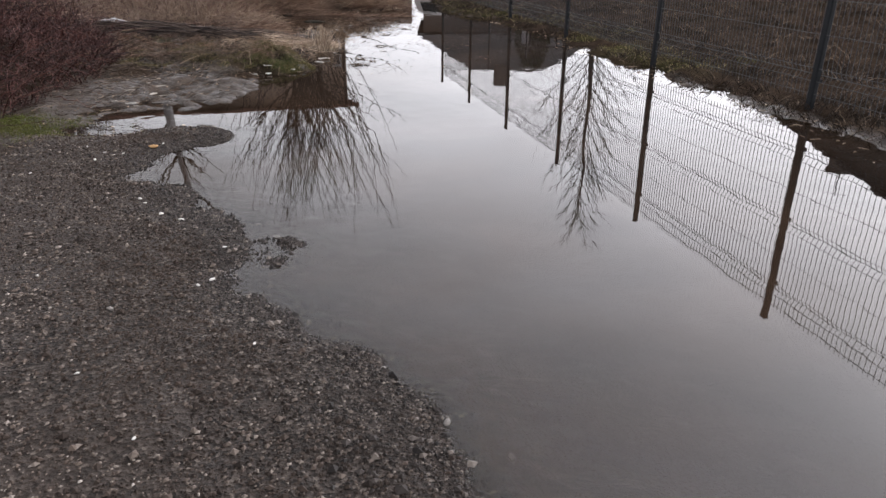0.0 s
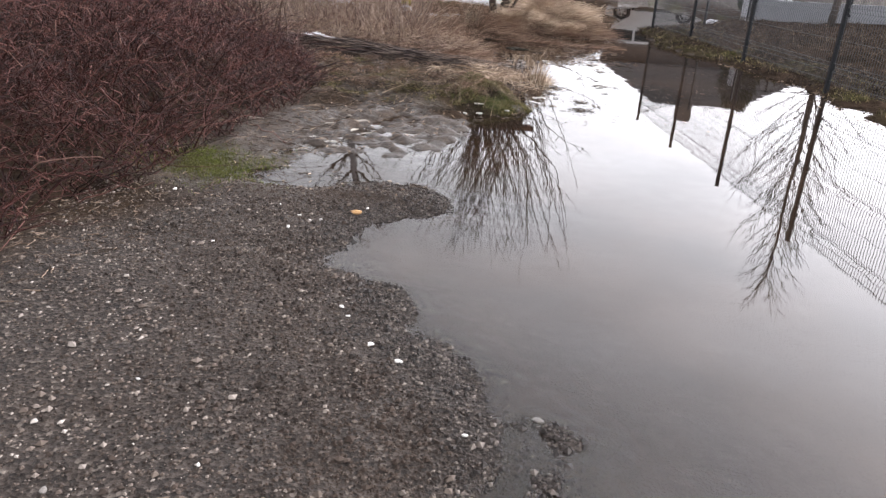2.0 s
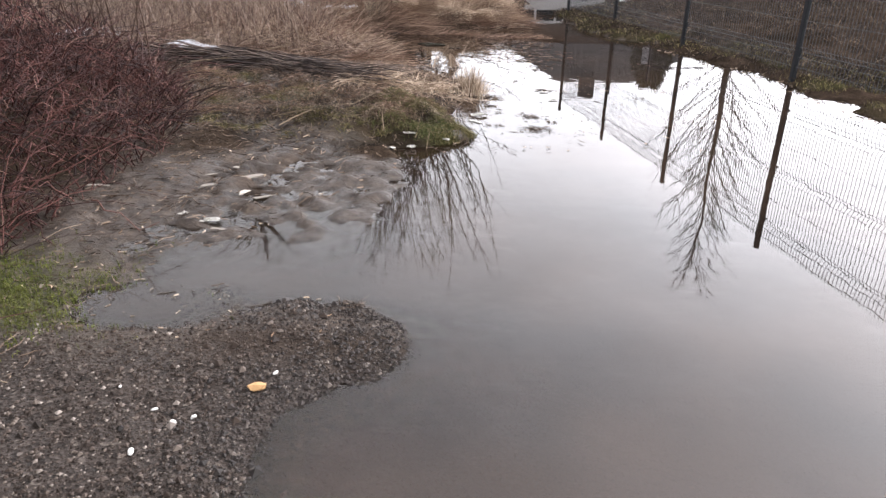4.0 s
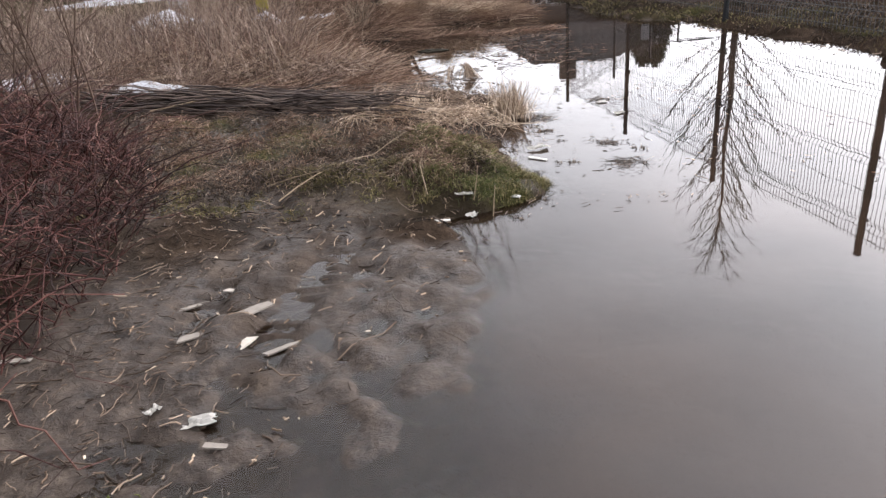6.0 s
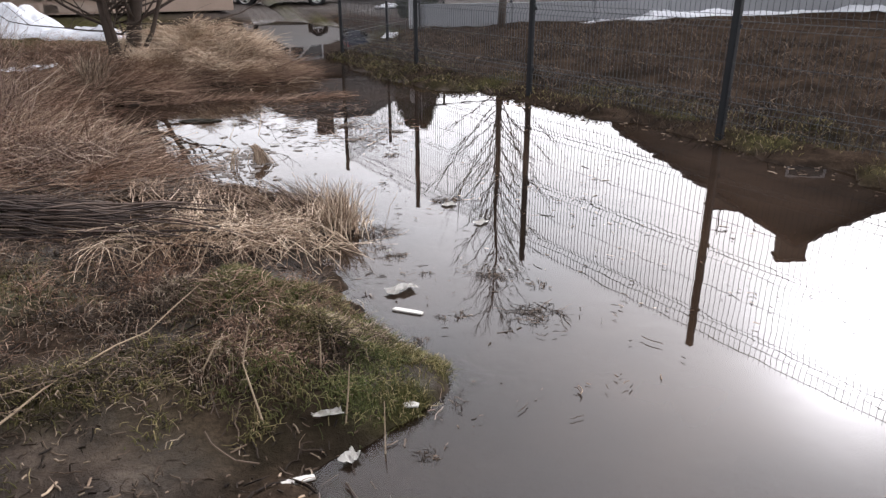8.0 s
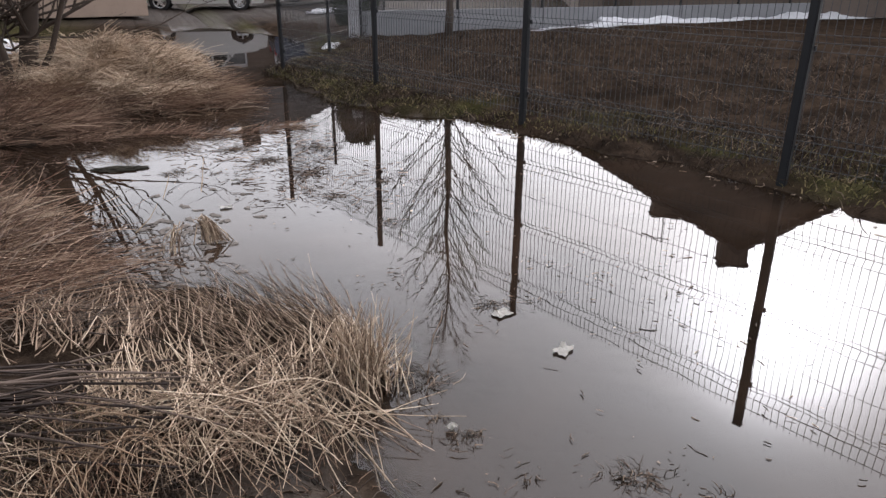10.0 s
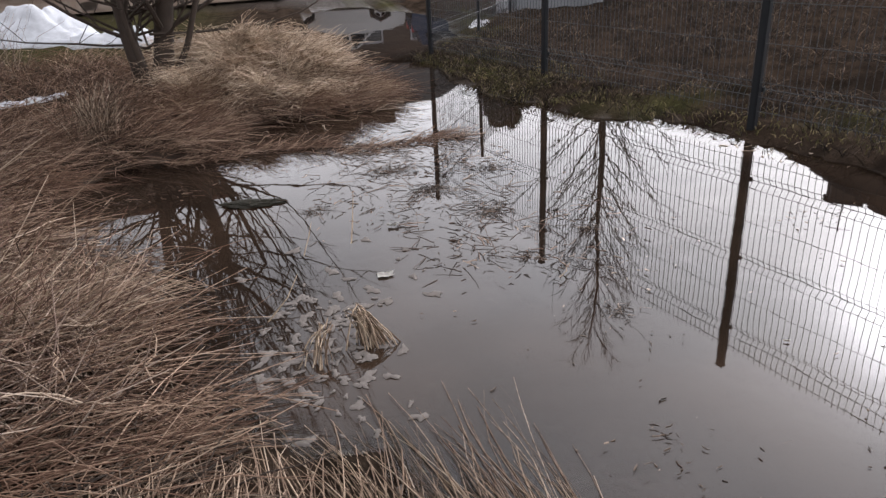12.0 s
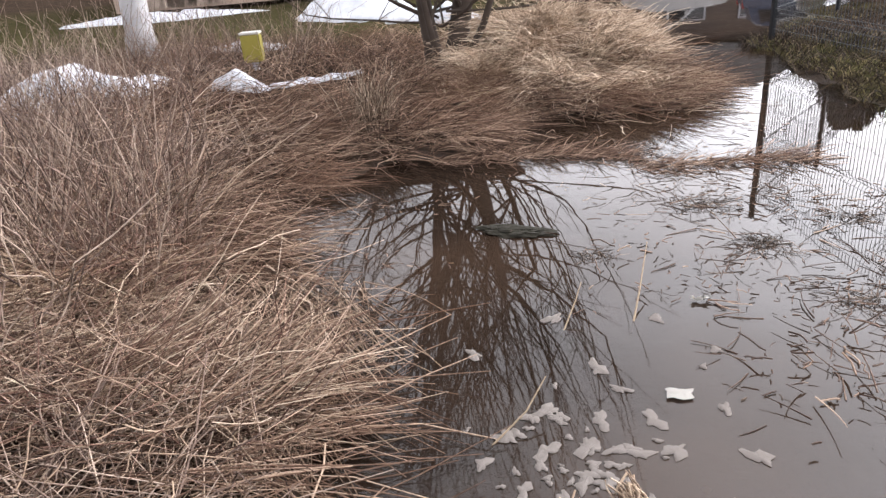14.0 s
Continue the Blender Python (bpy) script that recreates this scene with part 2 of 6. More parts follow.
REDSTALK = strand_material("red_brown_stalks", [(0.0, (0.042, 0.0196, 0.014)), (0.5, (0.119, 0.063, 0.0462)), (0.85, (0.238, 0.147, 0.1092)), (1.0, (0.532, 0.406, 0.308))], patch=(0.084, 0.042, 0.0308))
STRAWDRY = strand_material("bleached_grass", [(0.0, (0.1075, 0.07123, 0.04838)), (0.35, (0.2554, 0.1841, 0.1317)), (0.75, (0.4704, 0.3629, 0.2621)), (1.0, (0.6989, 0.5779, 0.4435))], patch=(0.2285, 0.1411, 0.08064))
DROWNED = strand_material("drowned_stalks", [(0.0, (0.03, 0.017, 0.012)), (0.5, (0.085, 0.05, 0.034)), (0.85, (0.19, 0.125, 0.088)), (1.0, (0.36, 0.27, 0.2))], rough=0.6)
SOGGY = strand_material("soggy_stalks", [(0.0, (0.022, 0.015, 0.011)), (0.5, (0.06, 0.042, 0.03)), (0.85, (0.15, 0.105, 0.075)), (1.0, (0.32, 0.24, 0.175))], rough=0.5)
BARK = plain("dark_willow_bark", (0.05, 0.037, 0.029), 0.85, vary=0.4, scale=9, bump=0.8)
GREYBARK = plain("grey_brown_bark", (0.07, 0.056, 0.046), 0.85, vary=0.35, scale=9, bump=0.6)
BIRCH = plain("pale_grey_bark", (0.36, 0.35, 0.35), 0.8, vary=0.35, scale=5, bump=0.6)
POSTMAT = plain("anthracite_coated_steel", (0.014, 0.015, 0.017), 0.55, 0.0, vary=0.15, scale=20, bump=0.05, spec=0.2)
WIREMAT = plain("coated_wire", (0.06, 0.062, 0.066), 0.5, 0.0, vary=0.15, scale=20, bump=0)
CONCRETE = plain("grey_concrete", (0.20, 0.205, 0.215), 0.85, vary=0.2, scale=3, bump=0.4)
PALECON = plain("pale_concrete", (0.45, 0.45, 0.47), 0.8, vary=0.15, scale=6, bump=0.3)
SNOW = plain("old_snow", (0.50, 0.51, 0.535), 0.7, vary=0.3, scale=7, bump=0.9)
YELLOW = plain("faded_yellow_plastic", (0.26, 0.22, 0.045), 0.55, vary=0.15, scale=12, bump=0.1)
WHITEPL = plain("dirty_white_plastic", (0.5, 0.48, 0.44), 0.5, vary=0.15, scale=30, bump=0.2)
PLANK = plain("weathered_pale_wood", (0.21, 0.185, 0.158), 0.85, vary=0.4, scale=20, bump=0.5)
CHIPWOOD = plain("bleached_chip_wood", (0.40, 0.36, 0.31), 0.85, vary=0.3, scale=25, bump=0.5)
STONEW = plain("white_stone", (0.52, 0.50, 0.465), 0.7, vary=0.15, scale=40, bump=0.4)
STONEG = plain("grey_stone", (0.17, 0.155, 0.14), 0.6, vary=0.35, scale=40, bump=0.5)
STONEY = plain("ochre_stone", (0.40, 0.24, 0.11), 0.65, vary=0.2, scale=30, bump=0.4)
FOAM = plain("dirty_foam", (0.15, 0.133, 0.12), 0.95, vary=0.35, scale=40, bump=0.5, spec=0.05)
MOSS = plain("dark_moss", (0.02, 0.018, 0.012), 0.9, vary=0.4, scale=30, bump=0.9)
STUCCO = plain("beige_stone_render", (0.33, 0.25, 0.20), 0.9, vary=0.2, scale=1.5, bump=0.5)
STONEBLOCK = plain("beige_wall_stone", (0.34, 0.27, 0.22), 0.9, vary=0.3, scale=4, bump=0.6)
ROOFRED = plain("brown_red_roofing", (0.19, 0.10, 0.075), 0.8, vary=0.25, scale=4, bump=0.4)
ROOFDARK = plain("dark_roofing", (0.045, 0.042, 0.042), 0.75, vary=0.25, scale=4, bump=0.3)
BRICKWALL = plain("dull_brown_wall", (0.13, 0.105, 0.09), 0.9, vary=0.2, scale=2, bump=0.4)
DARKWOOD = plain("dark_boards", (0.07, 0.055, 0.045), 0.8, vary=0.3, scale=8, bump=0.4)
THUJA = strand_material("dark_evergreen", [(0.0, (0.015, 0.02, 0.01)), (0.6, (0.035, 0.045, 0.02)), (1.0, (0.07, 0.075, 0.04))])
SILVER = plain("silver_car_paint", (0.42, 0.41, 0.40), 0.3, 0.6, vary=0.05, scale=6, bump=0, spec=0.5)
BLUE = plain("dark_blue_car_paint", (0.035, 0.05, 0.085), 0.25, 0.3, vary=0.05, scale=6, bump=0, spec=0.5)
RUBBER = plain("tyre_rubber", (0.02, 0.02, 0.021), 0.8, vary=0.2, scale=20, bump=0.2)
ALLOY = plain("alloy_rim", (0.5, 0.5, 0.51), 0.35, 0.9, vary=0.1, scale=20, bump=0)
LAMPRED = plain("red_lamp_plastic", (0.3, 0.02, 0.02), 0.3, vary=0.1, scale=10, bump=0)
LAMPCLEAR = plain("clear_lamp_plastic", (0.6, 0.6, 0.62), 0.15, vary=0.1, scale=10, bump=0, spec=0.5)


def glass_material():
    m, nt, b = material("dark_window_glass", 0.06, 0, 0.6)
    c = noise_node(nt, 3)
    nt.links.new(mix_node(nt, (0.012, 0.014, 0.016), (0.03, 0.033, 0.036), c.outputs["Fac"]), b.inputs["Base Color"])
    return m


GLASS = glass_material()


# ---- builders ----
def mesh_data(name, verts, faces, mat, smooth=False):
    me = bpy.data.meshes.new(name)
    me.from_pydata(verts, [], faces)
    me.materials.append(mat)
    if smooth:
        me.polygons.foreach_set("use_smooth", [True] * len(me.polygons))
    me.update()
    return me


def solid(bm, name, mat, smooth=False):
    me = bpy.data.meshes.new(name)
    bm.normal_update()
    bm.to_mesh(me)
    bm.free()
    me.materials.append(mat)
    if smooth:
        me.polygons.foreach_set("use_smooth", [True] * len(me.polygons))
    return me


def part(name, data, parent, label="", m=None):
    ob = new(name, data)
    ob.parent = parent
    if m is not None:
        ob.matrix_basis = m
    if label:
        tagged(ob, label)
    return ob


def thing(name, label, category, m=None, data=None, group="", kind=""):
    ob = new(name, data)
    if m is not None:
        ob.matrix_basis = m
    return tagged(ob, label, category, group, kind)


def box_bm(sx, sy, sz, at=(0, 0, 0), bevel=0.0, bm=None, rot=None):
    """A bevelled block, centred in x and y, standing on its base."""
    own = bm or bmesh.new()
    made = bmesh.ops.create_cube(own, size=1.0)["verts"]
    bmesh.ops.scale(own, vec=(sx, sy, sz), verts=made)
    bmesh.ops.translate(own, vec=(0, 0, sz / 2), verts=made)
    if rot is not None:
        bmesh.ops.rotate(own, verts=made, matrix=Euler(rot).to_matrix())
    bmesh.ops.translate(own, vec=at, verts=made)
    if bevel:
        edges = {e for v in made for e in v.link_edges}
        bmesh.ops.bevel(own, geom=list(edges), offset=bevel, segments=2, affect='EDGES')
    return own


def tube(verts, faces, pts, radii, sides=5):
    """Adds a tapering round limb along pts to the lists."""
    first = len(verts)
    pts = [Vector(p) for p in pts]
    ref = Vector((0.3, 0.9, 0.1))
    for i, p in enumerate(pts):
        d = (pts[min(i + 1, len(pts) - 1)] - pts[max(i - 1, 0)]).normalized()
        a = d.cross(ref)
        a = a.normalized() if a.length > 1e-3 else d.orthogonal().normalized()
        b = d.cross(a)
        for s in range(sides):
            w = 2 * math.pi * s / sides
            verts.append(tuple(p + (a * math.cos(w) + b * math.sin(w)) * radii[i]))
    for i in range(len(pts) - 1):
        for s in range(sides):
            q = (s + 1) % sides
            faces.append((first + i * sides + s, first + i * sides + q, first + (i + 1) * sides + q, first + (i + 1) * sides + s))
    top = first + (len(pts) - 1) * sides
    faces.append(tuple(top + s for s in range(sides)))
    faces.append(tuple(first + s for s in reversed(range(sides))))


def strands(name, P, R, mat):
    """Many thin three-sided stems: P is (stems, points, 3), R their radii (stems, points)."""
    n, k, _ = P.shape
    d = np.gradient(P, axis=1)
    d /= np.linalg.norm(d, axis=2, keepdims=True) + 1e-9
    ref = np.where(np.abs(d[..., 2:3]) < 0.8, np.array([0.0, 0, 1]), np.array([1.0, 0, 0]))
    a = np.cross(d, ref)
    a /= np.linalg.norm(a, axis=2, keepdims=True) + 1e-9
    b = np.cross(d, a)
    rings = []
    for s in range(3):
        w = 2 * math.pi * s / 3
        rings.append(P + (a * math.cos(w) + b * math.sin(w)) * R[..., None])
    V = np.stack(rings, axis=2).reshape(-1, 3)
    base = (np.arange(n)[:, None, None] * k + np.arange(k - 1)[None, :, None]) * 3
    s = np.arange(3)[None, None, :]
    q = (s + 1) % 3
    F = np.stack([base + s, base + q, base + 3 + q, base + 3 + s], axis=-1).reshape(-1, 4)
    me = bpy.data.meshes.new(name)
    me.vertices.add(len(V))
    me.vertices.foreach_set("co", V.astype(np.float32).ravel())
    me.loops.add(F.size)
    me.loops.foreach_set("vertex_index", F.astype(np.int32).ravel())
    me.polygons.add(len(F))
    me.polygons.foreach_set("loop_start", np.arange(0, F.size, 4, dtype=np.int32))
    me.materials.append(mat)
    me.update(calc_edges=True)
    return me


def stems(rng, base, length, lean, azimuth, spread, droop, radius, points=5, wiggle=0.03):
    """Stem curves from base points: lean (radians from upright) towards azimuth, drooping at the tip."""
    n = len(base)
    az = azimuth + rng.normal(0, spread, n)
    tilt = np.clip(lean + rng.normal(0, 0.18, n), 0, 1.6)
    ln = length * rng.uniform(0.55, 1.25, n)
    t = np.linspace(0, 1, points)
    horiz = np.stack([np.sin(az), np.cos(az), np.zeros(n)], 1)
    out = np.sin(tilt)[:, None] * t + droop * 0.5 * t ** 2
    up = np.cos(tilt)[:, None] * t - droop * 0.55 * t ** 2.2
    P = base[:, None, :] + horiz[:, None, :] * (out * ln[:, None])[..., None]
    P[..., 2] += up * ln[:, None]
    P += rng.normal(0, wiggle, P.shape) * (t[None, :, None] ** 0.7) * ln[:, None, None]
    low = ground_height(P[..., 0], P[..., 1])
    P[..., 2] = np.maximum(P[..., 2], np.maximum(low, -0.01) + 0.004 + 0.02 * rng.random((n, 1)))
    P[:, 0, 2] = base[:, 2] - 0.02
    r = radius * rng.uniform(0.6, 1.3, n)[:, None] * (1 - 0.65 * t)[None, :]
    return P, r


# ---- plan of the ground ----
def value_noise(x, y, cell, seed):
    x, y = np.asarray(x, float) / cell + 137.3 * seed, np.asarray(y, float) / cell + 71.7 * seed
    i, j = np.floor(x), np.floor(y)
    u, v = x - i, y - j
    u, v = u * u * (3 - 2 * u), v * v * (3 - 2 * v)

    def h(a, b):
        s = np.sin(a * 127.1 + b * 311.7 + seed * 17.0) * 43758.5453
        return s - np.floor(s)
    return (h(i, j) * (1 - u) + h(i + 1, j) * u) * (1 - v) + (h(i, j + 1) * (1 - u) + h(i + 1, j + 1) * u) * v - 0.5


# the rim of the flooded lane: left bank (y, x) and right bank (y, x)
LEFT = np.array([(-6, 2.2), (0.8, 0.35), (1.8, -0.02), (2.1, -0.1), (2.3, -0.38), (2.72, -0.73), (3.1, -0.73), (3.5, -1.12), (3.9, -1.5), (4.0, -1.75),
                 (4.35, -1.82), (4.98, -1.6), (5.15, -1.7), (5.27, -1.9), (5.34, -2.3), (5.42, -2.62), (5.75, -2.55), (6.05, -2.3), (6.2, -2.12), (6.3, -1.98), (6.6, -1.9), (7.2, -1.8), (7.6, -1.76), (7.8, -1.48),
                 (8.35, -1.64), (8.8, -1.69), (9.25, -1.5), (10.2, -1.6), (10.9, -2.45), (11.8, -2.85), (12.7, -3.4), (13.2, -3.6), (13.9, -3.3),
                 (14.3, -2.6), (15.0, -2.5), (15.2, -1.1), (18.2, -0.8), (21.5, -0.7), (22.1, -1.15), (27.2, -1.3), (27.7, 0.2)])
RIGHT = np.array([(-6, 6.0), (3.0, 3.25), (5.7, 2.85), (8.2, 2.25), (10.3, 1.75), (11.4, 1.62), (12.6, 1.2), (13.5, 0.95), (14.2, 0.5), (14.9, -0.05),
                  (16.0, -0.05), (18.1, -0.3), (18.8, 0.15), (20.2, 0.85), (22.2, 1.6), (24.0, 1.5), (27.0, 1.15), (27.7, 0.2)])


# turf hummocks beside the water: place, blades, size, kind
TURF = [(-2.02, 8.56, 918, 0.072, "GREEN"), (-2.17, 8.45, 816, 0.064, "STRAW"), (-1.86, 8.55, 612, 0.072, "OLIVE"), (-1.91, 7.98, 850, 0.066, "DRY"), (-2.0, 7.86, 918, 0.064, "GREEN"), (-1.77, 7.96, 714, 0.055, "STUBBLE"),
        (-1.76, 7.76, 816, 0.055, "GREEN"), (-1.6, 7.75, 612, 0.047, "OLIVE"), (-2.15, 7.95, 510, 0.055, "STRAW"), (-2.52, 8.1, 714, 0.072, "OLIVE"), (-2.64, 8.03, 612, 0.072, "OLIVE"), (-2.08, 8.2, 510, 0.072, "DRY"),
        (-1.8, 8.3, 510, 0.079, "DRY"), (-2.95, 8.9, 612, 0.119, "OLIVE"), (-2.3, 8.6, 408, 0.079, "STRAW")]

th = random.Random(17)
for i in range(20):
    u = th.random()
    TURF.append((-2.16 + 0.54 * u + th.gauss(0, 0.1), 8.68 - 0.88 * u + th.gauss(0, 0.08), 800, th.uniform(0.045, 0.075), th.choice(("GREEN", "GREEN", "OLIVE", "OLIVE", "STRAW"))))
for i in range(26):
    TURF.append((th.uniform(-4.0, -2.1), th.uniform(7.9, 9.4), 420, th.uniform(0.05, 0.09), th.choice(("DRY", "STRAW", "STUBBLE", "OLIVE"))))


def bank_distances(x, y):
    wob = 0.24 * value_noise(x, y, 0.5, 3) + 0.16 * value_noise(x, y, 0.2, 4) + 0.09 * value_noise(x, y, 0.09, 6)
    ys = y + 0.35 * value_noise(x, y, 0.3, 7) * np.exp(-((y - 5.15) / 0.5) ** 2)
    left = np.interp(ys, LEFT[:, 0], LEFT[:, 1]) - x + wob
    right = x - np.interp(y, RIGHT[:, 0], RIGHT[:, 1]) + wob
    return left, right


def ground_height(x, y):
    x, y = np.asarray(x, float), np.asarray(y, float)
    left, right = bank_distances(x, y)
    rise = np.interp(y, [0, 4.6, 5.2, 7.0, 7.8, 10, 14, 18], [0.05, 0.03, 0.03, 0.035, 0.05, 0.08, 0.10, 0.12])
    grade = np.interp(y, [0, 5, 7, 9, 16, 24], [0.028, 0.012, 0.012, 0.025, 0.02, 0.006])
    hl = rise * (1 - np.exp(-np.maximum(left, 0) / 0.35)) + grade * np.clip(left, 0, 6)
    hr = 0.10 * (1 - np.exp(-np.maximum(right, 0) / 0.45)) + 0.012 * np.clip(right, 0, 8)
    land = np.where(left > 0, hl, hr)
    inside = np.minimum(-left, -right)
    deep = np.interp(y, [0, 4.8, 5.4, 6.8, 7.6, 10, 13, 16, 20], [0.18, 0.17, 0.12, 0.12, 0.2, 0.18, 0.14, 0.12, 0.1])
    bed = -deep * (1 - np.exp(-np.maximum(inside, 0) / np.interp(y, [4.8, 5.4, 7, 7.6], [0.75, 0.5, 0.4, 0.35])))
    far = np.clip((y - 26) / 12, 0, 1) * 0.22
    h = np.where(inside > 0, bed, land + far)
    rough = np.interp(y, [0, 5, 6, 7, 8, 11], [0.02, 0.02, 0.05, 0.055, 0.075, 0.06])
    h = h + rough * value_noise(x, y, 0.35, 1) + rough * 0.7 * value_noise(x, y, 0.12, 2) + np.interp(y, [5, 5.4, 7.2, 7.8], [0.006, 0, 0, 0.006]) * value_noise(x, y, 0.05, 5)
    h = h + np.clip((right - 0.25) / 0.5, 0, 1) * (0.13 * value_noise(x, y, 0.9, 8) + 0.12 * value_noise(x, y, 0.38, 9) + 0.05 * value_noise(x, y, 0.16, 10))
    # a shelf of trodden mud lies level with the water beside the lane, its clods standing out
    shelf = np.clip((-1.70 - x + 0.25 * value_noise(x, y, 0.3, 43)) / 0.22, 0, 1) * np.clip((x + 3.3) / 0.5, 0, 1) * np.clip((y - 5.35) / 0.35, 0, 1) * np.clip((7.75 - y) / 0.5, 0, 1)
    level = 0.013 + 0.012 * (-2.3 - x) + 0.012 * (y - 6.2) + 0.045 * np.minimum(y - 6.3, 0) + 0.024 * value_noise(x, y, 0.055, 45) + 0.018 * value_noise(x, y, 0.34, 44) + 0.042 * value_noise(x, y, 0.15, 41) + 0.038 * value_noise(x, y, 0.085, 42)
    h = h * (1 - shelf) + level * shelf
    # a wet hollow behind the gravel spit
    h = h - 0.085 * np.exp(-((x + 2.6) / 0.36) ** 2 - ((y - 5.16) / 0.22) ** 2)
    # wheel ruts pressed into the mud
    for c in (-2.95, -2.55):
        off = x - (c + 0.22 * (y - 6.6))
        zone = np.exp(-(off / 0.10) ** 4) * np.clip(1 - np.abs(y - 6.8) / 1.0, 0, 1)
        h = h - zone * (0.026 + 0.010 * np.sin(y * 70.0))
    # core of the hay heap
    h = h + (0.36 * np.exp(-((x + 2.32) / 0.42) ** 2 - ((y - 16.5) / 0.6) ** 2) + 0.17 * np.exp(-((x + 1.72) / 0.36) ** 2 - ((y - 16.4) / 0.55) ** 2)) * (1 + 0.8 * value_noise(x, y, 0.3, 15))
    for tx, ty, n, r, kind in TURF:
        h = h + 0.038 * np.exp(-((x - tx) ** 2 + (y - ty) ** 2) / (1.3 * r) ** 2)
    # low grassy hump beside the water
    h = h + 0.075 * np.exp(-((x + 1.95) / 0.42) ** 2 - ((y - 8.05) / 0.42) ** 2)
    return h


def gz(x, y):
    return float(ground_height(x, y))


def spaced(lo, hi, step, reach):
    """Grid lines: even inside, growing wider outside."""
    mid = list(np.arange(lo, hi + step / 2, step))
    up, down, s = [], [], step
    while not up or up[-1] < reach:
        s *= 1.18
        up.append((up[-1] if up else mid[-1]) + s)
    s = step
    while not down or down[-1] > -reach:
        s *= 1.18
        down.append((down[-1] if down else mid[0]) - s)
    return np.array(down[::-1] + mid + up)


def grid_sheet(name, xs, ys, Z, mat):
    X, Y = np.meshgrid(xs, ys)
    V = np.stack([X, Y, Z], -1).reshape(-1, 3)
    nx = len(xs)
    i, j = np.meshgrid(np.arange(nx - 1), np.arange(len(ys) - 1))
    a = (j * nx + i).ravel()
    F = np.stack([a, a + 1, a + nx + 1, a + nx], -1)
    me = bpy.data.meshes.new(name)
    me.vertices.add(len(V))
    me.vertices.foreach_set("co", V.astype(np.float32).ravel())
    me.loops.add(F.size)
    me.loops.foreach_set("vertex_index", F.astype(np.int32).ravel())
    me.polygons.add(len(F))
    me.polygons.foreach_set("loop_start", np.arange(0, F.size, 4, dtype=np.int32))
    me.polygons.foreach_set("use_smooth", np.ones(len(F), dtype=bool))
    me.materials.append(mat)
    me.update(calc_edges=True)
    return me


def build_ground():
    xs, ys = spaced(-4.4, 2.6, 0.025, 700), spaced(0.8, 13.2, 0.025, 700)
    X, Y = np.meshgrid(xs, ys)
    Z = ground_height(X, Y)
    me = grid_sheet("ground", xs, ys, Z, GROUND)
    left, right = bank_distances(X, Y)
    n1, n2 = value_noise(X, Y, 0.6, 11), value_noise(X, Y, 0.22, 12)
    sm = lambda v: np.clip(v, 0, 1)
    gravel = sm((5.35 - Y + 0.7 * n1) * 2.5) * sm((X + 3.3 + 0.8 * n1) * 2.5) * (right < 0.2)
    lane = sm((Y - 29 + 2 * n1)) * sm((44 - Y)) * sm(1 - np.abs(X - 2) / 14) * 0.85
    gravel = np.maximum(gravel, lane)
    mud = sm((Y - 4.6 + 0.6 * n1) * 3) * sm((7.6 - Y + 1.3 * n1 + 0.9 * n2) * 1.6) * sm((X + 3.7) * 3) * (right < 0.1)
    mud = np.maximum(mud, sm((Y - 7.2) * 2) * sm((9.7 - Y) * 3) * sm(left * 8) * sm(0.75 + 2.5 * n1 + 1.2 * n2) * sm((X + 4.6) * 2))
    mud = np.maximum(mud, sm(-Z * 40 + 0.1))
    green = 0.3 * np.exp(-((X + 2.0) / 0.42) ** 2 - ((Y - 7.95) / 0.32) ** 2)
    green = np.maximum(green, 0.9 * np.exp(-((X + 3.12) / 0.35) ** 2 - ((Y - 5.15) / 0.28) ** 2))
    green = np.maximum(green, 0.6 * np.exp(-((right - 0.45) / 0.45) ** 2) * sm((Y - 7) / 2) * sm(0.6 + 4 * n1) * (left < 0))
    for tx, ty, n, r, kind in TURF:
        if kind in ("GREEN", "OLIVE"):
            green = np.maximum(green, 1.1 * np.exp(-((X - tx) ** 2 + (Y - ty) ** 2) / (1.7 * r) ** 2))
    lawn = sm((Y - 18) * 0.5) * sm((-2.5 - X) * 0.6) * sm((30.5 - Y))
    green = np.maximum(sm(green * (0.8 + 1.6 * n2)), lawn * 0.45)
    col = np.stack([gravel, mud, green, np.ones_like(X)], -1)
    att = me.color_attributes.new("zone", 'FLOAT_COLOR', 'POINT')
    att.data.foreach_set("color", col.astype(np.float32).ravel())
    tagged(new("ground", me), "wet gravel, mud and dead grass ground", "ground", kind="structure")
    wx, wy = np.arange(-5.2, 6.6, 0.05), np.arange(-6, 28.6, 0.05)
    WX, WY = np.meshgrid(wx, wy)
    water = grid_sheet("water", wx, wy, np.zeros_like(WX), WATER)
    depth = np.maximum(-ground_height(WX, WY), 0)
    murk = 1 - np.exp(-depth / 0.055)
    att = water.attributes.new("murk", 'FLOAT', 'POINT')
    att.data.foreach_set("value", murk.astype(np.float32).ravel())
    tagged(new("water", water), "still muddy flood water reflecting the sky", "water", kind="structure")


build_ground()


# ---- wire panel fence: a straight run, a corner, and a short return ----
FENCE_A, FENCE_STEP = Vector((1.823, 10.6, 0)), Vector((-0.603, 2.43, 0))


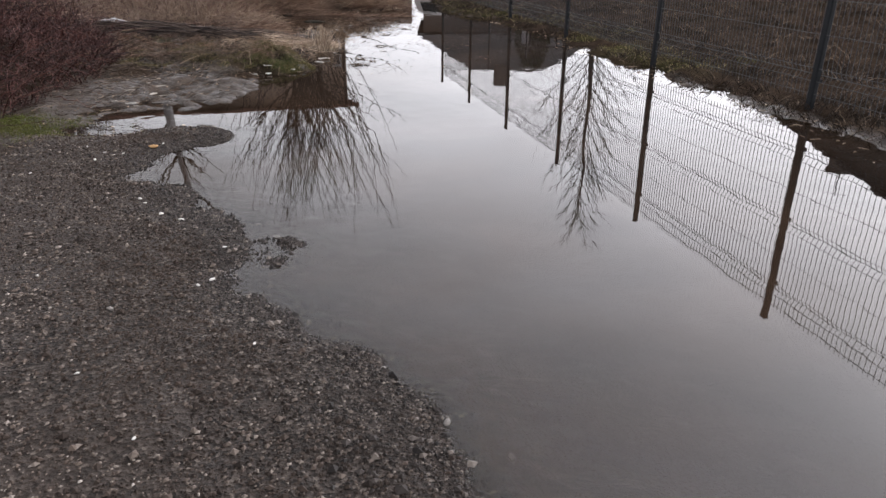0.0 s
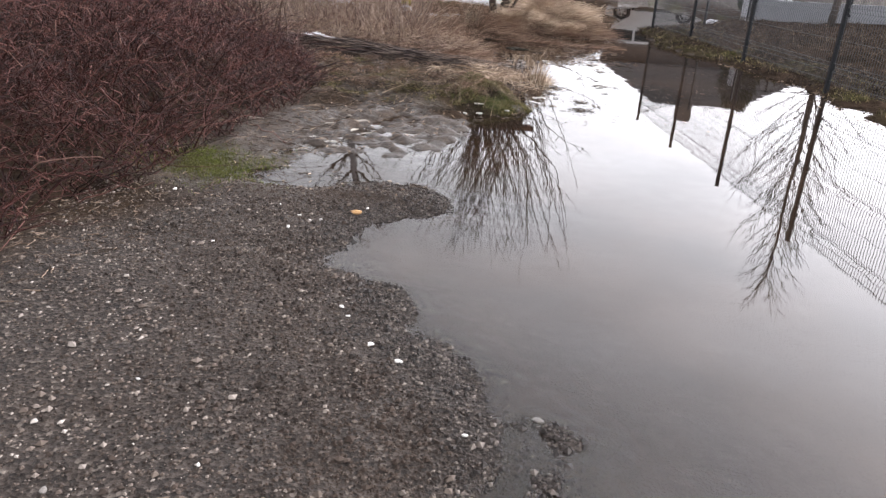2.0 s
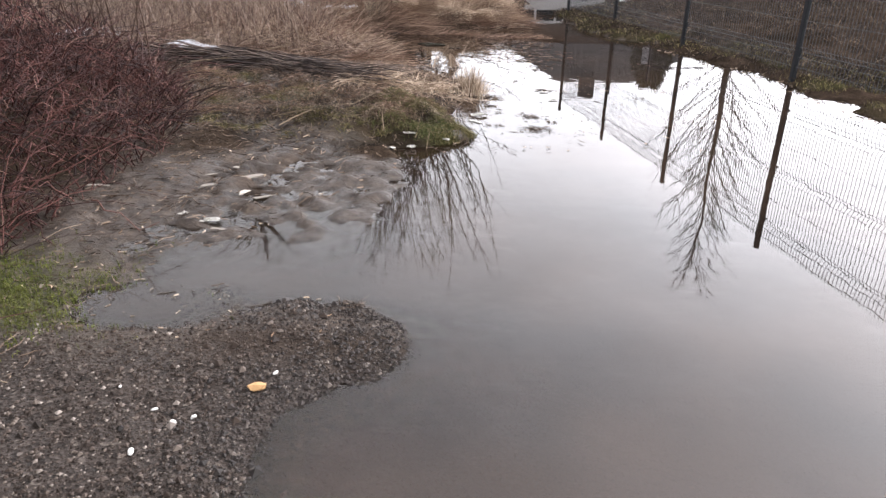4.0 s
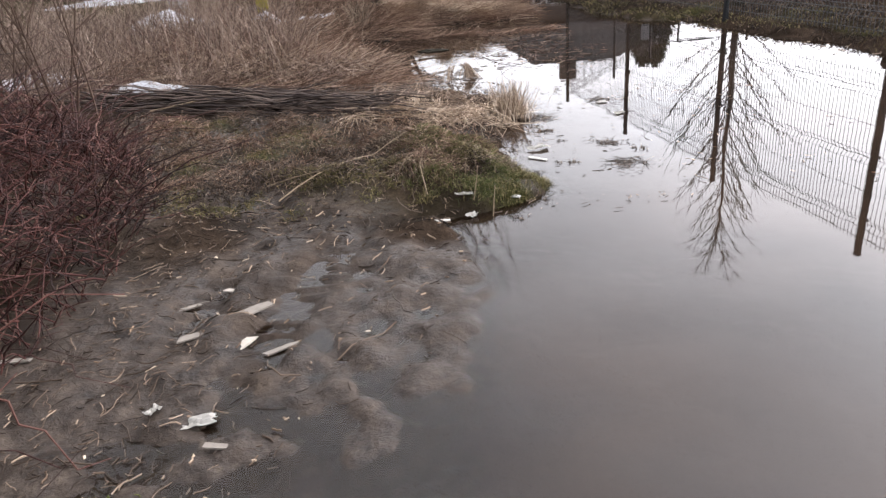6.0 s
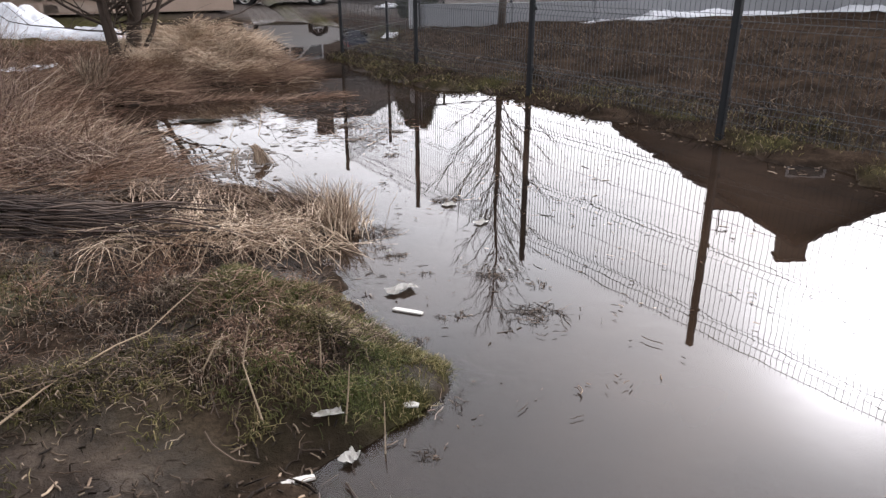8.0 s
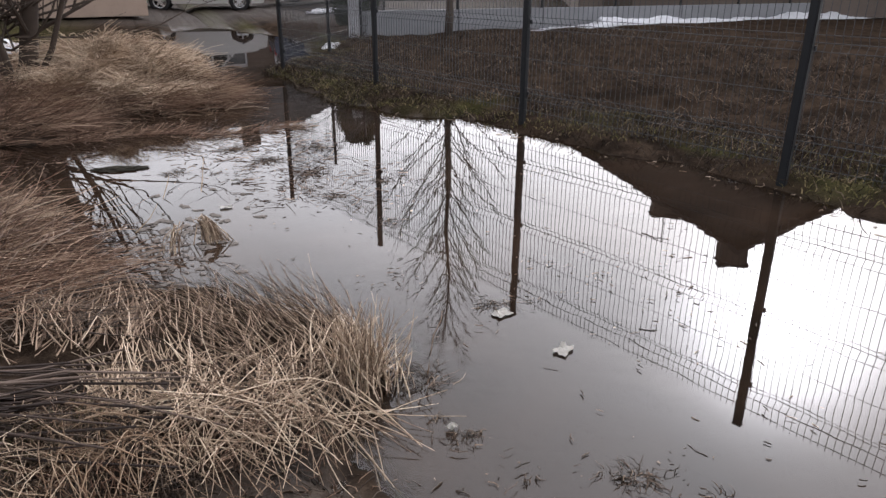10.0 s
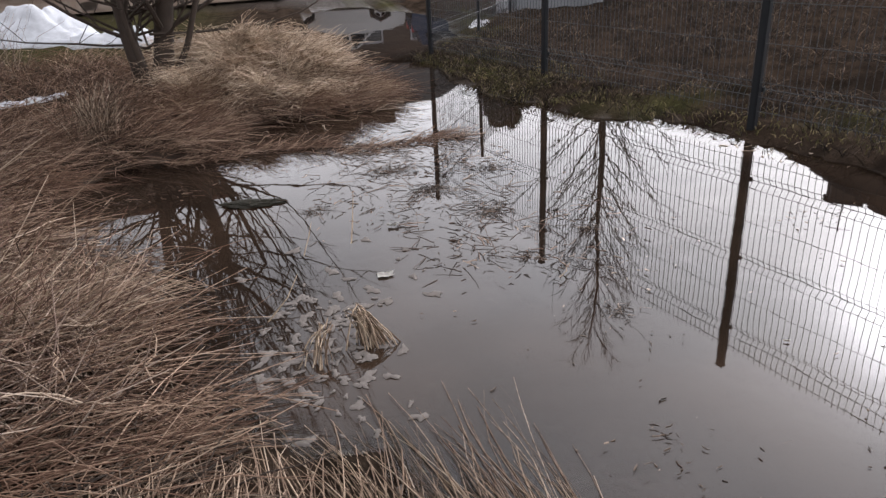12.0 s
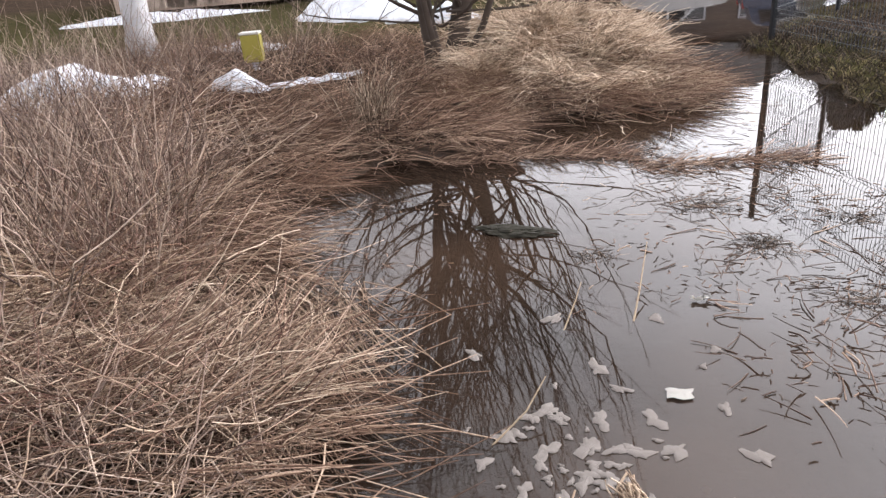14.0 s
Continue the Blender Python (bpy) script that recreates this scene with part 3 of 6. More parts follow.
def panel_mesh(width):
    """One welded panel: vertical wires with three V folds, and horizontal wires."""
    verts, faces = [], []
    folds = (0.33, 0.95, 1.57)
    prof = [(0.14, 0)]
    for f in folds:
        prof += [(f - 0.05, 0), (f, -0.028), (f + 0.05, 0)]
    prof.append((1.76, 0))
    count = int(round(width / 0.05))
    for i in range(count + 1):
        x = i * width / count
        tube(verts, faces, [(x, y, z) for z, y in prof], [0.0026] * len(prof), 4)
    rows = [0.18, 0.64, 1.26, 1.72]
    for f in folds:
        rows += [f - 0.05, f + 0.05]
    for z in rows:
        tube(verts, faces, [(0, 0.005, z), (width, 0.005, z)], [0.0034 if z > 1.6 else 0.0022] * 2, 4)
    for f in folds:
        tube(verts, faces, [(0, -0.03, f), (width, -0.03, f)], [0.003, 0.003], 4)
    return mesh_data("mesh_panel", verts, faces, WIREMAT)


def build_fence():
    fence = thing("wire_panel_fence", "dark coated wire panel fence with square steel posts", "fence")
    runs = [FENCE_A + FENCE_STEP * k for k in range(-6, 4)]
    corner = runs[-1]
    back = Vector((1.29, 2.15, 0))
    post = solid(box_bm(0.06, 0.045, 2.25, bevel=0.006), "post", POSTMAT)
    cap = solid(box_bm(0.068, 0.053, 0.02, bevel=0.005), "cap", POSTMAT)
    clip = solid(box_bm(0.085, 0.02, 0.035, bevel=0.004), "clip", POSTMAT)
    mesh = panel_mesh(FENCE_STEP.length)
    turn = math.degrees(math.atan2(FENCE_STEP.y, FENCE_STEP.x))
    turn2 = math.degrees(math.atan2(back.y, back.x))
    spots = [(p, turn, 1.895 if i < 7 else 1.94) for i, p in enumerate(runs)] + [(corner + back * k, turn2, 2.0) for k in (1, 2, 3)]
    lean = random.Random(5)
    for p, a, top in spots:
        po = part("post", post, fence, "", pose(p.x, p.y, top - 2.25, lean.uniform(-0.5, 0.5), lean.uniform(-0.5, 0.5), a))
        part("cap", cap, po, "", pose(0, 0, 2.24))
        for z in (0.62, 1.25, 1.87):
            part("clip", clip, po, "", pose(0, -0.025, z))
    for i in range(len(runs) - 1):
        p = runs[i]
        part("mesh_panel", mesh, fence, "", pose(p.x, p.y, 0.0, 0, 0, turn))
    short = panel_mesh(back.length)
    for k in (0, 1, 2):
        p = corner + back * k
        part("mesh_panel", short, fence, "", pose(p.x, p.y, 0.06, 0, 0, turn2))


build_fence()


# ---- trees ----
def wander(rng, start, heading, length, steps, bend, lift=0.0):
    """A crooked line from start along heading."""
    pts, d = [Vector(start)], Vector(heading).normalized()
    for i in range(steps):
        d = (d + Vector((rng.gauss(0, bend), rng.gauss(0, bend), rng.gauss(0, bend) * 0.5 + lift))).normalized()
        pts.append(pts[-1] + d * (length / steps))
    return pts


def taper(r0, r1, n):
    return [r0 + (r1 - r0) * i / (n - 1) for i in range(n)]


def build_willow():
    rng = random.Random(21)
    x, y = -3.19, 16.3
    z = gz(x, y)
    tree = thing("willow_tree", "bare multi-stemmed willow standing in dry grass", "tree", pose(x, y, z - 0.05))
    stems_ = [((0.05, 0.0, 0), (0.2, 0.05, 1), 2.1, 0.11, 0.055), ((-0.10, 0.03, 0), (-0.1, 0.1, 1), 1.9, 0.085, 0.04),
              ((-0.02, -0.10, 0), (0.02, -0.25, 1), 1.7, 0.034, 0.018), ((0.16, -0.04, 0), (0.38, -0.1, 1), 1.8, 0.036, 0.018)]
    cv, cf = [], []
    for s, h, ln, r0, r1 in stems_:
        pts = wander(rng, s, h, ln, 7, 0.10, 0.06)
        v, f = [], []
        rr = taper(r0, r1, 8)
        rr[0] *= 1.35
        tube(v, f, pts, rr, 9)
        part("trunk", mesh_data("trunk", v, f, BARK, True), tree)
        # slim limbs fan out of every stem and end in long fine whips
        for i in range(7 if r0 > 0.06 else 4):
            p = pts[rng.choice((2, 3, 4, 5, 6, 7))] if i else pts[-1]
            a = rng.uniform(0, 2 * math.pi)
            out = rng.uniform(0.3, 1.9)
            limb = wander(rng, p, (math.cos(a) * out + h[0], math.sin(a) * out, 1), rng.uniform(1.0, 1.8), 6, 0.1, 0.06)
            tube(cv, cf, limb, taper(0.006 + r1 * 0.4, 0.008, 7), 6)
            for j in range(8):
                q = limb[rng.choice((1, 2, 3, 4, 5, 6))]
                b = a + rng.gauss(0, 0.6)
                o = rng.uniform(0.15, 0.95)
                whip = wander(rng, q, (math.cos(b) * o, math.sin(b) * o, 1), rng.uniform(1.5, 3.0), 7, 0.06, 0.06)
                tube(cv, cf, whip, taper(0.0085, 0.0024, 8), 4)
                for k in range(5):
                    w = whip[rng.choice((1, 2, 3, 4, 5, 6))]
                    c = b + rng.gauss(0, 1.2)
                    twig = wander(rng, w, (math.cos(c) * 0.55, math.sin(c) * 0.55, 0.9), rng.uniform(0.3, 0.9), 4, 0.1, 0.06)
                    tube(cv, cf, twig, taper(0.0045, 0.0018, 5), 3)
    # low crooked side shoots
    for i in range(58):
        a = rng.uniform(0, 2 * math.pi)
        p = (rng.uniform(-0.2, 0.2), rng.uniform(-0.15, 0.15), rng.uniform(0.4, 2.0))
        shoot = wander(rng, p, (math.cos(a), math.sin(a), rng.uniform(0.1, 0.9)), rng.uniform(1.3, 2.9), 8, 0.17, 0.05)
        tube(cv, cf, shoot, taper(0.014, 0.003, 9), 4)
        for k in range(6):
            w = shoot[rng.choice((2, 3, 4, 5, 6, 7))]
            twig = wander(rng, w, (rng.gauss(0, 1), rng.gauss(0, 1), 0.5), rng.uniform(0.25, 0.7), 4, 0.2, 0.05)
            tube(cv, cf, twig, taper(0.005, 0.0018, 5), 3)
    part("crown", mesh_data("crown", cv, cf, BARK), tree)


def build_leader_tree(x, y, height, seed, reach):
    """A young tree with one straight leader and rising side branches."""
    rng = random.Random(seed)
    tree = thing("bare_young_tree", "tall bare young tree with one straight trunk and rising branches", "tree", pose(x, y, gz(x, y) - 0.05))
    v, f = [], []
    lead = [Vector((0.03 * math.sin(i * 1.3), 0.03 * math.cos(i * 0.9), height * i / 14)) for i in range(15)]
    tube(v, f, lead, taper(0.10, 0.008, 15), 8)
    part("trunk", mesh_data("trunk", v, f, GREYBARK, True), tree)
    v, f = [], []
    for i in range(70):
        t = 0.16 + 0.80 * (i / 69)
        k = t * 14
        p = lead[int(k)].lerp(lead[min(int(k) + 1, 14)], k - int(k))
        a = i * 2.4 + rng.uniform(-0.4, 0.4)
        ln = reach * (1 - 0.72 * abs(t - 0.32) ** 0.8) * rng.uniform(0.7, 1.15)
        br = wander(rng, p, (math.cos(a), math.sin(a), 0.8 + 0.9 * t), ln, 8, 0.06, 0.015)
        tube(v, f, br, taper(0.019 * (1 - 0.6 * t), 0.0035, 9), 5)
        for j in range(9):
            q = br[rng.choice((2, 3, 4, 5, 6, 7))]
            tw = wander(rng, q, (math.cos(a) + rng.gauss(0, 0.7), math.sin(a) + rng.gauss(0, 0.7), 1.1), ln * rng.uniform(0.18, 0.45), 4, 0.1, 0.05)
            tube(v, f, tw, taper(0.007, 0.0025, 5), 3)
    part("crown", mesh_data("crown", v, f, GREYBARK), tree)


def build_birch():
    rng = random.Random(4)
    x, y = -7.1, 17.6
    tree = thing("pale_trunk_tree", "pale grey rough tree trunk beside the snow", "tree", pose(x, y, gz(x, y) - 0.05))
    v, f = [], []
    pts = wander(rng, (0, 0, 0), (0.02, 0, 1), 5.5, 12, 0.02, 0.02)
    r = taper(0.17, 0.05, 13)
    r[0] = 0.23
    tube(v, f, pts, r, 12)
    part("trunk", mesh_data("trunk", v, f, BIRCH, True), tree)
    v, f = [], []
    for i in range(26):
        p = pts[rng.choice((6, 7, 8, 9, 10, 11, 12))]
        a = rng.uniform(0, 6.28)
        br = wander(rng, p, (math.cos(a), math.sin(a), 0.9), rng.uniform(0.8, 1.7), 6, 0.1, 0.03)
        tube(v, f, br, taper(0.025, 0.004, 7), 5)
        for j in range(6):
            tw = wander(rng, br[rng.choice((2, 3, 4, 5))], (rng.gauss(0, 1), rng.gauss(0, 1), 0.6), rng.uniform(0.3, 0.7), 4, 0.1)
            tube(v, f, tw, taper(0.007, 0.002, 5), 3)
    part("crown", mesh_data("crown", v, f, GREYBARK), tree)


def build_evergreen(x, y, height, radius):
    rng = np.random.default_rng(3)
    n = 5200
    t = rng.uniform(0, 1, n)
    a = rng.uniform(0, 2 * math.pi, n)
    prof = np.sqrt(np.clip(1 - ((t - 0.45) / 0.57) ** 2, 0, 1)) * (1 + 0.12 * np.sin(a * 5 + t * 9))
    rr = radius * prof * rng.uniform(0.55, 1.0, n)
    base = np.stack([rr * np.cos(a), rr * np.sin(a), 0.1 + t * (height - 0.2)], 1)
    k = np.linspace(0, 1, 3)[None, :, None]
    d = np.stack([np.cos(a) * 0.6, np.sin(a) * 0.6, rng.uniform(0.3, 1.0, n)], 1) * rng.uniform(0.08, 0.2, n)[:, None]
    P = base[:, None, :] + d[:, None, :] * k
    R = np.full((n, 3), 0.016) * np.array([1, 0.9, 0.3])
    bush = thing("evergreen_shrub", "rounded dark evergreen shrub behind the low wall", "shrub", pose(x, y, gz(x, y)))
    v, f = [], []
    tube(v, f, [(0, 0, -0.1), (0, 0, height * 0.7)], [0.06, 0.03], 7)
    part("trunk", mesh_data("trunk", v, f, BARK), bush)
    part("crown", strands("crown", P, R, THUJA), bush)


def build_bare_shrub(x, y, seed):
    """Thin brown suckers rising out of the bramble."""
    rng = random.Random(seed)
    shrub = thing("bare_shrub", "bare brown shrub of thin upright suckers", "shrub", pose(x, y, gz(x, y) - 0.03))
    for i in range(16):
        v, f = [], []
        p = (rng.gauss(0, 0.22), rng.gauss(0, 0.18), 0)
        st = wander(rng, p, (rng.gauss(0, 0.2), rng.gauss(0, 0.2), 1), rng.uniform(1.1, 2.0), 8, 0.09, 0.03)
        tube(v, f, st, taper(rng.uniform(0.008, 0.015), 0.003, 9), 5)
        for k in range(8):
            w = st[rng.choice((2, 3, 4, 5, 6, 7))]
            tw = wander(rng, w, (rng.gauss(0, 0.7), rng.gauss(0, 0.7), 0.7), rng.uniform(0.2, 0.6), 4, 0.15, 0.04)
            tube(v, f, tw, taper(0.005, 0.002, 5), 3)
        part("stem", mesh_data("stem", v, f, SUCKER), shrub)


SUCKER = plain("brown_sucker_bark", (0.085, 0.055, 0.04), 0.8, vary=0.35, scale=14, bump=0.3)
build_bare_shrub(-5.35, 9.75, 14)
build_bare_shrub(-5.9, 9.4, 15)
build_willow()
build_leader_tree(4.68, 22.25, 7.55, 8, 2.5)
build_birch()
build_evergreen(3.0, 23.9, 2.4, 0.55)


# ---- houses ----
def window_part(parent, w, h, m, bars=0):
    win = part("window", solid(box_bm(w, 0.05, h, bevel=0.004), "window", GLASS), parent, "", m)
    fr = bmesh.new()
    for sx, sz, at in ((w + 0.12, 0.08, (0, -0.03, -0.08)), (w + 0.12, 0.08, (0, -0.03, h)), (0.08, h, (-w / 2 - 0.02, -0.03, 0)), (0.08, h, (w / 2 + 0.02, -0.03, 0))):
        box_bm(sx, 0.06, sz, at, bm=fr)
    part("frame", solid(fr, "frame", PALECON), win)
    part("sill", solid(box_bm(w + 0.3, 0.16, 0.06, (0, -0.08, -0.14), 0.01), "sill", PALECON), win)
    for i in range(bars):
        part("bar", solid(box_bm(w, 0.03, 0.025, (0, -0.07, h * (i + 1) / (bars + 1))), "bar", DARKWOOD), win)
    return win


def gable_roof(w, d, rise, over, thick=0.14):
    """Two slopes that meet on a ridge along y; eaves at z = 0."""
    bm = bmesh.new()
    hw, hd = w / 2 + over, d / 2 + over
    drop = -over * rise / (w / 2)
    prof = [(-hw, drop), (0, rise), (hw, drop), (hw, drop - thick), (0, rise - thick), (-hw, drop - thick)]
    a = [bm.verts.new((x, -hd, z)) for x, z in prof]
    b = [bm.verts.new((x, hd, z)) for x, z in prof]
    for i in range(6):
        j = (i + 1) % 6
        bm.faces.new((a[i], a[j], b[j], b[i]))
    for r in (a, b):
        bm.faces.new((r[0], r[1], r[4], r[5]))
        bm.faces.new((r[1], r[2], r[3], r[4]))
    bmesh.ops.recalc_face_normals(bm, faces=bm.faces)
    return bm


def gable_walls(w, d, eave, rise):
    bm = bmesh.new()
    prof = [(-w / 2, 0), (w / 2, 0), (w / 2, eave), (0, eave + rise), (-w / 2, eave)]
    a = [bm.verts.new((x, -d / 2, z)) for x, z in prof]
    b = [bm.verts.new((x, d / 2, z)) for x, z in prof]
    for i in range(5):
        j = (i + 1) % 5
        bm.faces.new((a[i], a[j], b[j], b[i]))
    bm.faces.new(a), bm.faces.new(b)
    bmesh.ops.recalc_face_normals(bm, faces=bm.faces)
    return bm


def build_gable_house():
    """The dark house beyond the fence: its gable end looks at the lane."""
    house = thing("gable_house", "dark brown house with a steep gable roof and chimneys", "house", pose(20.5, 29.5, 0.2, 0, 0, -30))
    w, d, eave, rise = 13.0, 10.0, 4.1, 3.9
    part("wall", solid(gable_walls(w, d, eave, rise - 0.16), "wall", BRICKWALL), house)
    part("roof", solid(gable_roof(w, d, rise, 0.5), "roof", ROOFDARK), house, "", pose(0, 0, eave))
    ch = part("chimney", solid(box_bm(1.0, 0.8, 2.6, bevel=0.02), "chimney", BRICKWALL), house, "", pose(0.4, -3.6, eave + rise - 1.6))
    part("chimney_cap", solid(box_bm(1.15, 0.95, 0.12, (0, 0, 2.6), 0.02), "chimney_cap", ROOFDARK), ch)
    ch = part("chimney", solid(box_bm(1.0, 0.7, 1.9, bevel=0.02), "chimney", BRICKWALL), house, "", pose(-2.5, -3.9, eave + rise - 2.9))
    part("chimney_cap", solid(box_bm(1.12, 0.82, 0.1, (0, 0, 1.9), 0.02), "chimney_cap", ROOFDARK), ch)
    v, f = [], []
    tube(v, f, [(0, 0, 1.8), (0, 0, 3.1)], [0.025, 0.02], 6)
    tube(v, f, [(-0.4, 0, 2.95), (0.4, 0, 2.95)], [0.015, 0.015], 5)
    part("antenna", mesh_data("antenna", v, f, POSTMAT), ch)
    for x in (-3.6, 0, 3.6):
        for z in (0.9, 4.0):
            if z < 2 or abs(x) < 1:
                window_part(house, 1.2, 1.3, pose(x, -d / 2 - 0.02, z))
    part("door", solid(box_bm(1.0, 0.08, 2.1, bevel=0.01), "door", DARKWOOD), house, "", pose(-5.2, -d / 2 - 0.04, 0.05))


def build_hip_house():
    """The far house at the end of the lane, with a hipped dark roof and a chimney."""
    house = thing("hip_roof_house", "grey-brown house with a dark hipped roof beyond the lane", "house", pose(4.2, 48.0, 0.4))
    w, d, eave, rise = 10.8, 8.0, 3.4, 2.9
    part("wall", solid(box_bm(w, d, eave), "wall", BRICKWALL), house)
    bm = bmesh.new()
    o = 0.4
    low = [bm.verts.new(p) for p in ((-w / 2 - o, -d / 2 - o, 0), (w / 2 + o, -d / 2 - o, 0), (w / 2 + o, d / 2 + o, 0), (-w / 2 - o, d / 2 + o, 0))]
    top = [bm.verts.new((-2.2, 0, rise)), bm.verts.new((2.6, 0, rise))]
    for face in ((low[0], low[1], top[1], top[0]), (low[1], low[2], top[1]), (low[2], low[3], top[0], top[1]), (low[3], low[0], top[0]), tuple(reversed(low))):
        bm.faces.new(face)
    part("roof", solid(bm, "roof", ROOFDARK), house, "", pose(0, 0, eave + 0.01))
    part("chimney", solid(box_bm(0.95, 0.6, 2.0, bevel=0.02), "chimney", BRICKWALL), house, "", pose(-0.3, -0.4, eave + rise - 1.1))
    for x in (-3.8, -1.3, 1.3, 3.8):
        window_part(house, 1.1, 1.3, pose(x, -d / 2 - 0.02, 1.0))


def build_stone_house():
    """The beige house beyond the lawn: a rough stone base with barred cellar windows."""
    ang = math.degrees(math.atan2(1.7, 6.4))
    house = thing("stone_base_house", "beige rendered house with stone base and barred cellar windows", "house", pose(-9.6, 30.9, 0.28, 0, 0, ang))
    w, d, eave = 10.0, 6.0, 4.8
    part("wall", solid(box_bm(w, d, eave), "wall", STUCCO), house)
    part("annex_wall", solid(box_bm(2.8, 3.0, 1.5, bevel=0.02), "annex_wall", STUCCO), house, "low rendered annex wall", pose(w / 2 + 1.42, -d / 2 + 1.5, 0))
    part("roof", solid(gable_roof(d, w, 0.5, 0.4), "roof", ROOFRED), house, "", pose(0, 0, eave, 0, 0, 90))
    rng = random.Random(9)
    shapes = [solid(box_bm(rng.uniform(0.25, 0.6), 0.06, rng.uniform(0.16, 0.3), bevel=0.02), "stone", STONEBLOCK) for i in range(8)]
    for i in range(110):
        x, z = rng.uniform(-w / 2 + 0.3, w / 2 - 0.4), rng.choice((0.05, 0.35, 0.66, 0.97))
        part("stone", shapes[i % 8], house, "", pose(x, -d / 2 - 0.012, z, 0, rng.uniform(-3, 3), 0))
    for x in (-3.9, -0.6, 1.6, 3.4):
        window_part(house, 1.25, 0.42, pose(x, -d / 2 - 0.04, 0.62), 3)
    for x in (-4.0, -1.2, 1.6, 4.2):
        window_part(house, 1.1, 1.3, pose(x, -d / 2 - 0.02, 1.75))
    part("downpipe", solid(box_bm(0.11, 0.11, eave, bevel=0.03), "downpipe", DARKWOOD), house, "", pose(w / 2 - 0.1, -d / 2 - 0.09, 0.05))


build_gable_house()
build_hip_house()
build_stone_house()


# ---- parked cars beyond the lane ----
def car_body_mesh(name, profile, half, mat, inset):
    """A closed shell: the side profile swept across, narrower towards the roof."""
    bm = bmesh.new()
    rows = []
    for y in (-half, -half * 0.82, half * 0.82, half):
        edge = abs(y) == half
        rows.append([bm.verts.new((x, y * (1 - inset * max(0, z - 0.85)), z if edge else z + 0.02)) for x, z in profile])
    n = len(profile)
    for a, b in zip(rows, rows[1:]):
        for i in range(n):
            j = (i + 1) % n
            bm.faces.new((a[i], a[j], b[j], b[i]))
    bm.faces.new(rows[0]), bm.faces.new(rows[-1])
    bmesh.ops.recalc_face_normals(bm, faces=bm.faces)
    return solid(bm, name, mat)


def wheel_meshes():
    def ring(name, prof, mat):
        bm = bmesh.new()
        n = 28
        loops = []
        for i in range(n):
            a = 2 * math.pi * i / n
            loops.append([bm.verts.new((r * math.cos(a), y, r * math.sin(a))) for r, y in prof])
        for i in range(n):
            p, q = loops[i], loops[(i + 1) % n]
            for k in range(len(prof) - 1):
                bm.faces.new((p[k], p[k + 1], q[k + 1], q[k]))
        bmesh.ops.recalc_face_normals(bm, faces=bm.faces)
        return solid(bm, name, mat, True)
    tyre = ring("tyre", [(0.22, -0.1), (0.30, -0.115), (0.345, -0.09), (0.36, 0), (0.345, 0.09), (0.30, 0.115), (0.22, 0.1)], RUBBER)
    bm = bmesh.new()
    for i in range(5):
        box_bm(0.05, 0.03, 0.2, (0, 0, 0.02), bm=bm)
        bmesh.ops.rotate(bm, verts=bm.verts, matrix=Euler((0, 2 * math.pi / 5, 0)).to_matrix())
    c = bmesh.ops.create_circle(bm, cap_ends=True, radius=0.06, segments=16)["verts"]
    bmesh.ops.rotate(bm, verts=c, matrix=Euler((radians(90), 0, 0)).to_matrix())
    spokes = solid(bm, "spokes", ALLOY)
    rim = ring("rim", [(0.235, -0.1), (0.20, -0.08), (0.19, 0.0), (0.20, 0.08), (0.235, 0.1)], ALLOY)
    return tyre, rim, spokes


